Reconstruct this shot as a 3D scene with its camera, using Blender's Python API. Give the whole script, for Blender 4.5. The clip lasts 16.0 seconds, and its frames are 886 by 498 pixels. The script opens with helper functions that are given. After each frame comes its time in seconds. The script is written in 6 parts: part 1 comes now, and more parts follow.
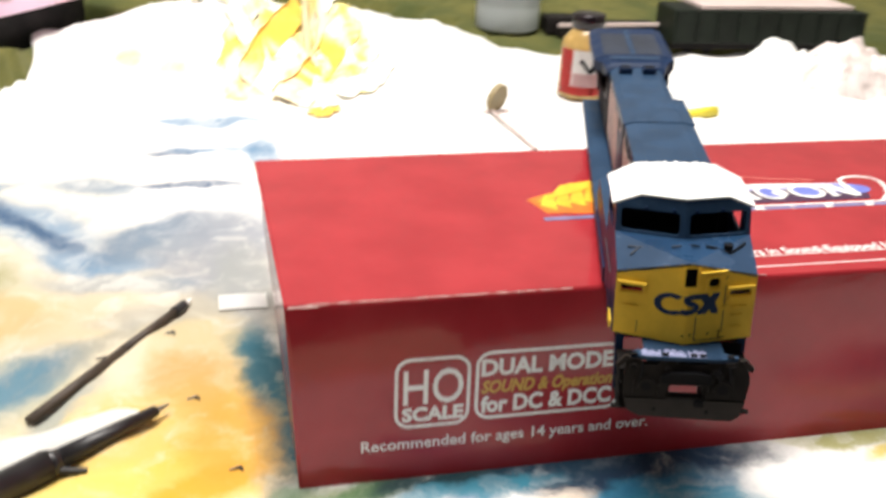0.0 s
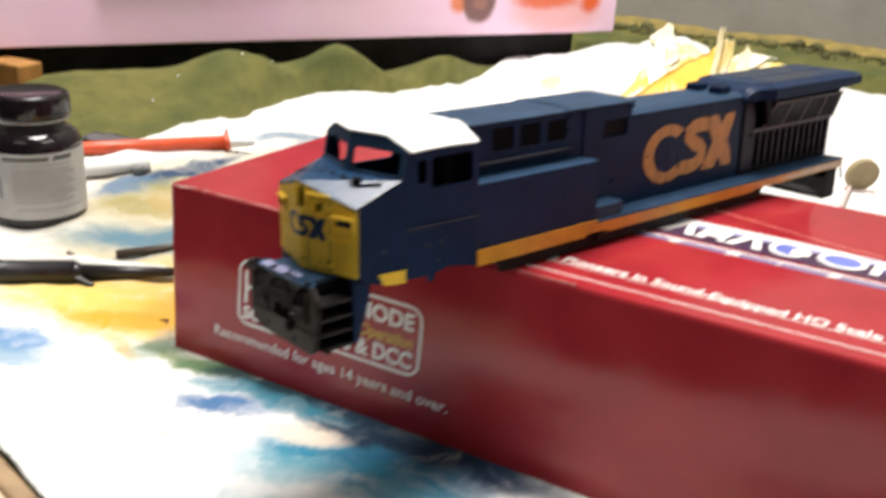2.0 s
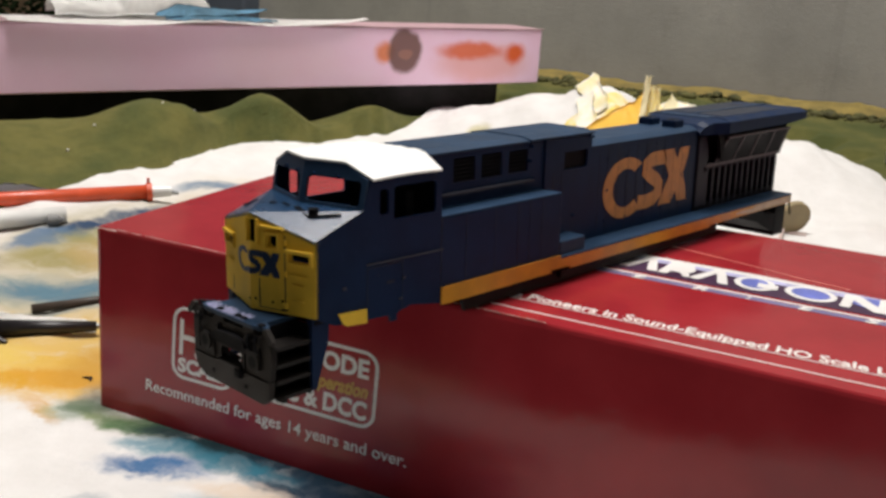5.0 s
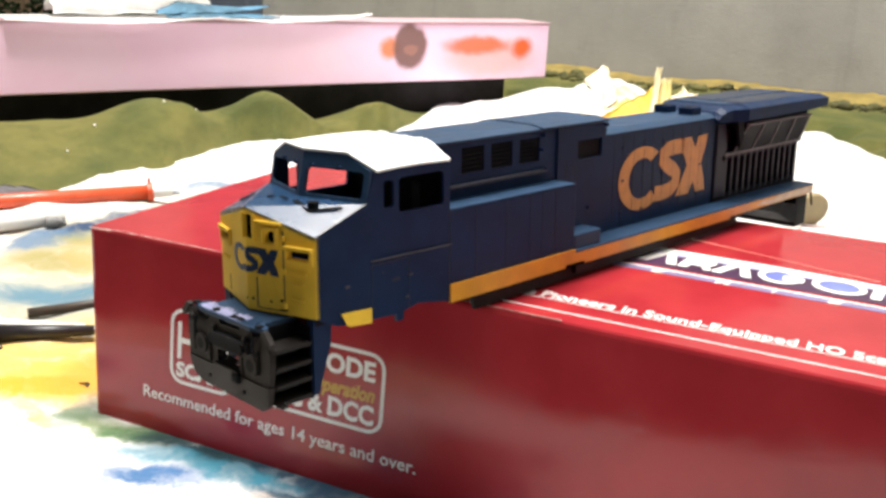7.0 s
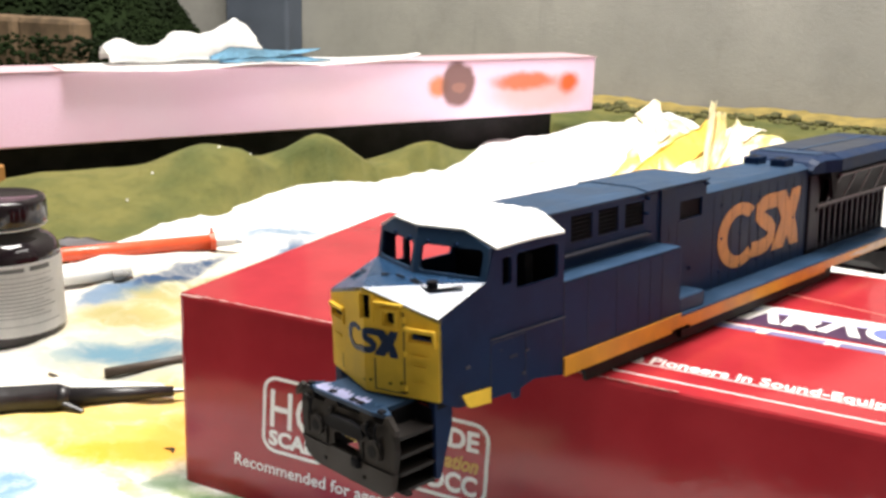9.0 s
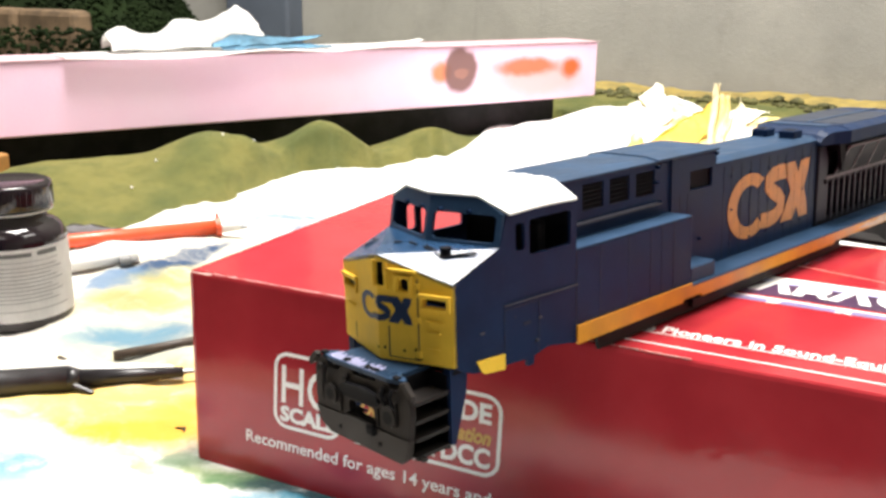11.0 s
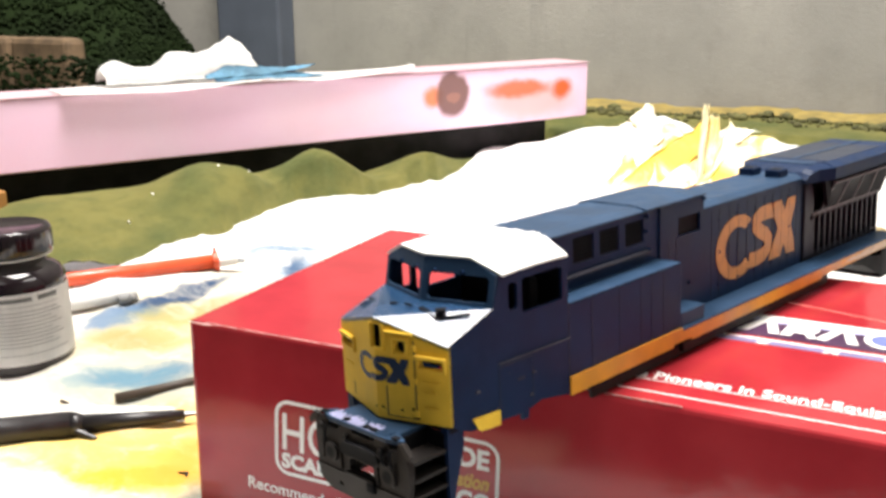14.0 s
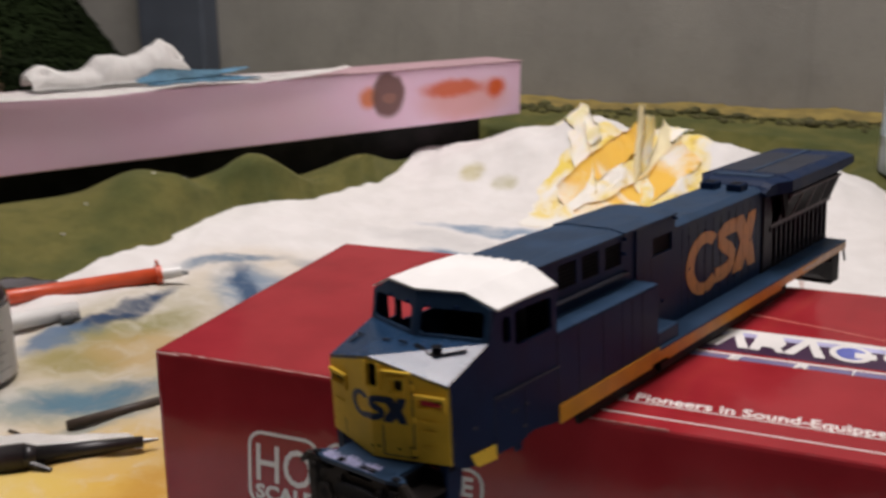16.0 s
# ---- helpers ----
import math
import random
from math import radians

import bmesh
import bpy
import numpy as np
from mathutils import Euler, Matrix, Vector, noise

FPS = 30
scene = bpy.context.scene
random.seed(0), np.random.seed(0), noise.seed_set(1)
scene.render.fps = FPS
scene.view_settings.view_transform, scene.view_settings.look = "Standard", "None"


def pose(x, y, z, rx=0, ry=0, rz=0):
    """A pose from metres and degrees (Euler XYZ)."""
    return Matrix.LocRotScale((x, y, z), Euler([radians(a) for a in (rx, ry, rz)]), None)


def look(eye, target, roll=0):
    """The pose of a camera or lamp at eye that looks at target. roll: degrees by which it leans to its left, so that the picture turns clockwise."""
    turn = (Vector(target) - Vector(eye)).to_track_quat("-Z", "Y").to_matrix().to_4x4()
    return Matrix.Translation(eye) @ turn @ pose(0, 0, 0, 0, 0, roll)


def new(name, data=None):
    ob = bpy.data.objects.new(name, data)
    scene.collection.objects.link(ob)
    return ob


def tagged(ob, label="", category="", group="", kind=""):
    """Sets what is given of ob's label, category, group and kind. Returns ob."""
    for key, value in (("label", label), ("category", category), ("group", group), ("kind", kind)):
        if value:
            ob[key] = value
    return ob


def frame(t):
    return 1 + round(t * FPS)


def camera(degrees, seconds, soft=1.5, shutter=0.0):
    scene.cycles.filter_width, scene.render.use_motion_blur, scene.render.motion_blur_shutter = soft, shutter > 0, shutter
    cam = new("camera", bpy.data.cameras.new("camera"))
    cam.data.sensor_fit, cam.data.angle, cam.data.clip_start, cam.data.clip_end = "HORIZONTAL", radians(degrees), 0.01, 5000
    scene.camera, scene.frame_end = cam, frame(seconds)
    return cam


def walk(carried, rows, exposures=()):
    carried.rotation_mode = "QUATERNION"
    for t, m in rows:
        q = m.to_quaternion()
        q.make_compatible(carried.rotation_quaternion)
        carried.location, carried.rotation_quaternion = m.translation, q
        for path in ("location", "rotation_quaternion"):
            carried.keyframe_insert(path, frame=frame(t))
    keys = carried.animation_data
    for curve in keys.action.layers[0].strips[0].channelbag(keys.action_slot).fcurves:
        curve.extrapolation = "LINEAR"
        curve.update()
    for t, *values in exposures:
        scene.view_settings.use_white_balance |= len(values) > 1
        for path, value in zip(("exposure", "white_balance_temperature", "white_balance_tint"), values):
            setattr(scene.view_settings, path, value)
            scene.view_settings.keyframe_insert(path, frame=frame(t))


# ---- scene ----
cam = camera(48.7, 16.0, soft=3.0, shutter=0.9)
# seconds, eye and aim in centimetres, roll in degrees
PATH = [
    (0, (-2.371, -24.943, 19.433), (6.852, 10.423, 3.180), 3.20),
    (0.2, (-1.443, -24.764, 19.348), (6.766, 10.533, 2.414), 3.68),
    (0.5, (1.338, -24.019, 19.685), (8.270, 11.041, 1.721), 2.28),
    (0.8, (7.167, -24.284, 19.896), (7.611, 11.513, 2.053), 1.98),
    (1, (11.757, -25.211, 19.616), (8.646, 10.596, 2.060), 3.30),
    (1.5, (20.681, -24.157, 18.211), (8.264, 10.192, 1.903), 2.63),
    (2, (24.462, -23.520, 16.616), (5.981, 9.074, 2.614), 3.29),
    (2.5, (25.632, -22.632, 16.701), (7.034, 10.360, 3.831), 3.38),
    (3, (25.486, -23.325, 16.231), (8.602, 10.652, 3.562), 3.91),
    (3.5, (24.513, -23.306, 16.095), (9.102, 11.385, 3.482), 4.78),
    (4, (23.892, -23.286, 15.981), (8.404, 11.603, 4.028), 4.23),
    (4.5, (23.214, -23.101, 15.569), (7.512, 11.797, 3.927), 4.04),
    (6.8, (22.05, -21.35, 15.0), (5.69, 13.36, 3.82), 2.85),
    (7, (22.130, -21.521, 14.817), (5.924, 13.192, 3.313), 2.89),
    (7.5, (21.625, -21.376, 14.796), (5.084, 13.143, 3.186), 2.39),
    (8, (21.467, -21.573, 15.436), (4.952, 13.079, 4.189), 1.83),
    (8.5, (20.316, -21.655, 15.573), (2.733, 12.578, 4.665), 1.76),
    (9, (19.918, -21.711, 15.739), (2.590, 12.741, 5.118), 1.42),
    (9.5, (19.422, -22.088, 15.014), (2.123, 12.184, 3.783), 1.68),
    (12, (19.941, -21.848, 15.290), (2.594, 12.572, 4.597), 0.29),
    (12.5, (19.857, -21.705, 15.344), (2.488, 12.671, 4.545), 0.33),
    (13, (19.934, -21.175, 15.489), (2.753, 13.260, 4.579), 0.28),
    (13.5, (20.177, -21.133, 15.624), (3.071, 13.371, 4.813), 0.15),
    (14, (19.902, -22.150, 16.444), (2.671, 12.376, 5.908), -0.34),
    (14.5, (20.607, -22.787, 16.955), (3.332, 11.900, 7.033), -0.10),
    (15, (20.135, -23.113, 17.452), (2.830, 11.557, 7.528), 0.37),
    (15.5, (20.907, -22.723, 17.506), (3.866, 11.967, 7.201), -0.30),
    (16, (18.197, -22.347, 17.385), (4.035, 13.408, 6.383), -0.19),
]
# World unit is the metre; lengths below are written in centimetres and scaled by CM.
CM = 0.01
EXPOSURES = [(t, stops, 6500, tint) for t, stops, tint in ((0, -0.35, 10), (1, -0.25, 10), (2, -0.4, 10), (2.5, -0.25, 10), (3, -0.6, 10), (3.5, -1.05, 12), (4.5, -1.2, 12), (7, 0.0, 10), (8, 0.12, 10), (8.5, 0.2, 10), (9, 0.07, 10), (9.5, 0.0, 10), (10.5, 0.2, 10), (12, 0.45, 10), (13.5, 0.45, 10), (14, 0.15, 11), (14.5, -0.55, 14), (15, -1.52, 18), (15.5, -1.7, 18), (16, -1.45, 18))]
walk(cam, [(t, look([CM * v for v in eye], [CM * v for v in aim], roll)) for t, eye, aim, roll in PATH], EXPOSURES)

# ---- light ----
world = bpy.data.worlds.new("room_air")
world.use_nodes = True
world.node_tree.nodes["Background"].inputs[0].default_value = (0.9, 0.95, 1.0, 1)
world.node_tree.nodes["Background"].inputs[1].default_value = 0.07
scene.world = world


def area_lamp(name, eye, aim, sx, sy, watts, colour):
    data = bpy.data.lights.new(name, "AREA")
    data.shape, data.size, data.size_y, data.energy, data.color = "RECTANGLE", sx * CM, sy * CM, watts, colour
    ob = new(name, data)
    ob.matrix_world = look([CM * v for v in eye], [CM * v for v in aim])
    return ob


LAMP_BACK = area_lamp("ceiling_lamp_over_table", (-7, 20, 150), (-7, 20.1, 0), 60, 56, 60, (1.0, 0.96, 0.905))
# Two unseen fill lights, added to brighten upright faces.
FILL_SIDE = area_lamp("side_fill", (115, 32, 172), (0, 32, 0), 90, 30, 10, (1.0, 0.96, 0.905))
FILL_FRONT = area_lamp("front_fill", (10, -130, 208), (10, 0, 0), 100, 40, 4.6, (1.0, 0.96, 0.905))

# ---- materials ----


class Nodes:
    """Short hand for one node material."""

    def __init__(self, name):
        self.mat = bpy.data.materials.new(name)
        self.mat.use_nodes = True
        self.tree = self.mat.node_tree
        self.bsdf = self.tree.nodes["Principled BSDF"]
        self.coord = self.tree.nodes.new("ShaderNodeTexCoord").outputs["Object"]

    def put(self, kind, **inputs):
        node = self.tree.nodes.new(kind)
        for key, value in inputs.items():
            self.link(value, node.inputs[key.replace("_", " ")])
        return node

    def link(self, value, socket):
        if isinstance(value, bpy.types.NodeSocket):
            self.tree.links.new(value, socket)
        else:
            socket.default_value = value

    def noise(self, scale, detail=4.0, rough=0.55, vector=None, distortion=0.0):
        return self.put("ShaderNodeTexNoise", Vector=vector or self.coord, Scale=scale, Detail=detail, Roughness=rough, Distortion=distortion).outputs["Fac"]

    def ramp(self, value, low, high, out_low=0.0, out_high=1.0, smooth=True):
        node = self.put("ShaderNodeMapRange", Value=value, From_Min=low, From_Max=high, To_Min=out_low, To_Max=out_high)
        node.interpolation_type = "SMOOTHSTEP" if smooth else "LINEAR"
        return node.outputs["Result"]

    def mix(self, fac, a, b, blend="MIX"):
        node = self.tree.nodes.new("ShaderNodeMix")
        node.data_type, node.blend_type = "RGBA", blend
        self.link(fac, node.inputs["Factor"])
        self.link(a, node.inputs[6])
        self.link(b, node.inputs[7])
        return node.outputs[2]

    def math(self, op, a, b=0.0):
        node = self.tree.nodes.new("ShaderNodeMath")
        node.operation = op
        self.link(a, node.inputs[0])
        self.link(b, node.inputs[1])
        return node.outputs[0]

    def done(self, colour, rough, bump=None, height=0.2, distance=0.0005, metal=0.0, coat=0.0, coat_rough=0.1):
        self.link(colour, self.bsdf.inputs["Base Color"])
        self.link(rough, self.bsdf.inputs["Roughness"])
        self.link(metal, self.bsdf.inputs["Metallic"])
        self.link(coat, self.bsdf.inputs["Coat Weight"])
        self.link(coat_rough, self.bsdf.inputs["Coat Roughness"])
        if bump is not None:
            node = self.put("ShaderNodeBump", Height=bump, Strength=height, Distance=distance)
            self.tree.links.new(node.outputs[0], self.bsdf.inputs["Normal"])
        return self.mat


def rgb(r, g, b):
    return (r, g, b, 1.0)


def worn(name, colour, rough=0.45, vary=0.18, grain=900.0, blotch=60.0, dust=0.0, dust_colour=(0.5, 0.48, 0.45), metal=0.0, coat=0.0, height=0.15, gloss=0.5):
    """Paint, plastic or paper: blotches at one scale, grain at another, a little dust."""
    n = Nodes(name)
    n.bsdf.inputs["Specular IOR Level"].default_value = gloss
    big, small = n.noise(blotch, 5.0), n.noise(grain, 3.0)
    dark = rgb(*[c * (1 - vary) for c in colour])
    light = rgb(*[min(1.0, c * (1 + vary)) for c in colour])
    col = n.mix(n.ramp(big, 0.3, 0.7), dark, light)
    col = n.mix(n.ramp(small, 0.35, 0.75, 0.0, 0.35), col, dark)
    if dust:
        col = n.mix(n.ramp(n.noise(blotch * 4, 8.0, 0.7), 0.55, 0.8, 0.0, dust), col, rgb(*dust_colour))
    return n.done(col, n.ramp(big, 0.3, 0.7, rough * 0.85, min(1.0, rough * 1.15)), small, height, 0.0002, metal, coat)


# One shell blue in two tones: lighter where overhead or front light falls.
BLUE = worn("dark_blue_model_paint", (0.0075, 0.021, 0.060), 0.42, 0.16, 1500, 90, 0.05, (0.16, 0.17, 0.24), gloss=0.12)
BLUE_LIT = worn("lit_dusty_blue_model_paint", (0.017, 0.044, 0.092), 0.5, 0.16, 1500, 90, 0.08, (0.25, 0.3, 0.36), gloss=0.25)
NOSE_TOP = worn("lit_glossy_blue_nose_paint", (0.014, 0.042, 0.095), 0.26, 0.16, 1500, 90, 0.08, (0.25, 0.3, 0.36), gloss=0.38)
YELLOW = worn("yellow_model_paint", (0.80, 0.53, 0.06), 0.6, 0.1, 1500, 120, 0.12, (0.35, 0.22, 0.05), gloss=0.1)
STRIPE = worn("orange_yellow_stripe_paint", (0.62, 0.27, 0.02), 0.45, 0.14, 1500, 120, 0.15, (0.3, 0.15, 0.05))
PALE_STRIPE = worn("pale_stripe_paint", (0.56, 0.44, 0.31), 0.55, 0.2, 1200, 200, 0.3, (0.5, 0.27, 0.08))
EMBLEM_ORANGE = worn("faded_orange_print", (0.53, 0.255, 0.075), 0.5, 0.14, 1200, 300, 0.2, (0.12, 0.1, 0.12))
EMBLEM_BLUE = worn("worn_blue_print", (0.012, 0.032, 0.085), 0.45, 0.15, 1200, 300, 0.12, (0.5, 0.3, 0.05), gloss=0.2)
WHITE_PAINT = worn("white_roof_paint", (0.88, 0.875, 0.86), 0.5, 0.04, 900, 100)
BLACK_PLASTIC = worn("black_pilot_plastic", (0.013, 0.011, 0.0105), 0.5, 0.35, 1200, 150, 0.15, (0.036, 0.03, 0.028), gloss=0.13)
BARE_PLASTIC = worn("pale_beige_bare_plastic", (0.40, 0.30, 0.27), 0.6, 0.3, 900, 60, 0.4, (0.12, 0.12, 0.16))
# Near-black for black parts; also paints shade into openings and recesses.
DARK = worn("near_black_parts_and_shade", (0.006, 0.006, 0.008), 0.7, 0.2, gloss=0.12)
SEAM = worn("dark_blue_seam", (0.008, 0.014, 0.03), 0.6, 0.2)
PLOW_GREY = worn("dull_brown_grey_plastic", (0.02, 0.0165, 0.015), 0.55, 0.25, 1200, 150, 0.2, (0.012, 0.012, 0.012), gloss=0.18)
VIOLET_DARK = worn("dark_maroon_violet_print", (0.05, 0.018, 0.055), 0.4, 0.2)
PATCH_GREY = worn("flat_grey_sheet", (0.2, 0.19, 0.2), 0.8, 0.2)
SCREEN_FRAME = worn("pale_worn_screen_frame", (0.11, 0.098, 0.108), 0.5, 0.25, 1500, 200, gloss=0.2)
GRILLE = worn("dark_brown_grille", (0.010, 0.009, 0.013), 0.6, 0.25, 1500, 200, gloss=0.1)
FRAME_GREY = worn("grey_worn_edges", (0.055, 0.055, 0.072), 0.5, 0.2, 1500, 200, gloss=0.2)
FRAME_BLUE = worn("worn_grey_blue_plate", (0.026, 0.026, 0.04), 0.5, 0.3, 1500, 120, 0.15, (0.12, 0.11, 0.12), gloss=0.16)
WHITE_PRINT = worn("white_print", (0.8, 0.78, 0.76), 0.4, 0.05)
GOLD_PRINT = worn("gold_print", (0.55, 0.33, 0.05), 0.4, 0.08)
BLUE_PRINT = worn("blue_violet_print", (0.13, 0.16, 0.5), 0.4, 0.25, 400, 120)
GREY_VIOLET = worn("grey_violet_print", (0.17, 0.16, 0.30), 0.4, 0.2, 400, 120)
PALE_CORAL = worn("coral_print", (0.75, 0.25, 0.20), 0.4, 0.1)
LILAC_PRINT = worn("lilac_print", (0.45, 0.45, 0.68), 0.4, 0.2, 400, 120)
FLAME_PRINT = worn("yellow_orange_print", (0.8, 0.45, 0.03), 0.4, 0.2, 400, 150)
FLAME_DEEP = worn("dark_orange_print", (0.62, 0.16, 0.02), 0.4, 0.2, 400, 150)
CARD_EDGE = worn("scuffed_white_card_edge", (0.62, 0.5, 0.46), 0.7, 0.3, 900, 200)


def box_card():
    n = Nodes("glossy_red_card")
    n.bsdf.inputs["Specular IOR Level"].default_value = 0.38
    big, fine = n.noise(35, 4.0), n.noise(700, 3.0)
    col = n.mix(n.ramp(big, 0.3, 0.7), rgb(0.295, 0.020, 0.027), rgb(0.36, 0.027, 0.035))
    col = n.mix(n.ramp(n.noise(220, 8.0, 0.75), 0.68, 0.8, 0.0, 0.35), col, rgb(0.55, 0.16, 0.15))
    bump = n.math("ADD", n.math("MULTIPLY", big, 2.0), n.math("MULTIPLY", fine, 0.1))
    return n.done(col, n.ramp(big, 0.3, 0.7, 0.08, 0.16), bump, 0.2, 0.0009)


RED_CARD = box_card()


def stained_cloth():
    """White cotton with soft, wet-edged paint stains, each one at its place on the sheet; those by the box also hold
    its shade.
    """
    n = Nodes("paint_stained_white_cloth")
    warp = n.put("ShaderNodeTexNoise", Vector=n.coord, Scale=14.0, Detail=8.0, Roughness=0.68).outputs["Color"]
    shift = n.put("ShaderNodeVectorMath", Vector=warp)
    shift.operation = "SUBTRACT"
    shift.inputs[1].default_value = (0.5, 0.5, 0.5)
    grow = n.tree.nodes.new("ShaderNodeVectorMath")
    grow.operation = "MULTIPLY_ADD"
    n.link(shift.outputs[0], grow.inputs[0])
    grow.inputs[1].default_value = (0.042, 0.042, 0.0)
    n.link(n.coord, grow.inputs[2])
    place = grow.outputs[0]
    weave, soft = n.noise(1500, 2.0), n.noise(40, 6.0, 0.65)
    col = n.mix(n.ramp(soft, 0.3, 0.7), rgb(0.68, 0.665, 0.645), rgb(0.76, 0.745, 0.73))
    blot = n.ramp(n.noise(60, 7.0, 0.68, place, 0.8), 0.3, 0.58, 0.5, 1.0)
    for x, y, rx, ry, turn, tint, most in STAINS_AND_SHADE:
        node = n.put("ShaderNodeMapping", Vector=place)
        node.vector_type = "TEXTURE"
        node.inputs["Location"].default_value = (x * CM, y * CM, 0)
        node.inputs["Rotation"].default_value = (0, 0, radians(turn))
        node.inputs["Scale"].default_value = (1.15 * rx * CM, (1.5 if y > 9 else 1.15) * ry * CM, 10)
        far = n.put("ShaderNodeVectorMath", Vector=node.outputs[0])
        far.operation = "LENGTH"
        patch = n.math("MULTIPLY", n.ramp(far.outputs["Value"], 0.45, 1.2, most, 0.0), blot)
        col = n.mix(patch, col, rgb(*([c ** (1.55 if x < 3 and y > 2 else 1.2) for c in tint])))
    return n.done(col, 0.9, n.math("ADD", n.math("MULTIPLY", soft, 1.5), n.math("MULTIPLY", weave, 0.25)), 0.5, 0.0015)


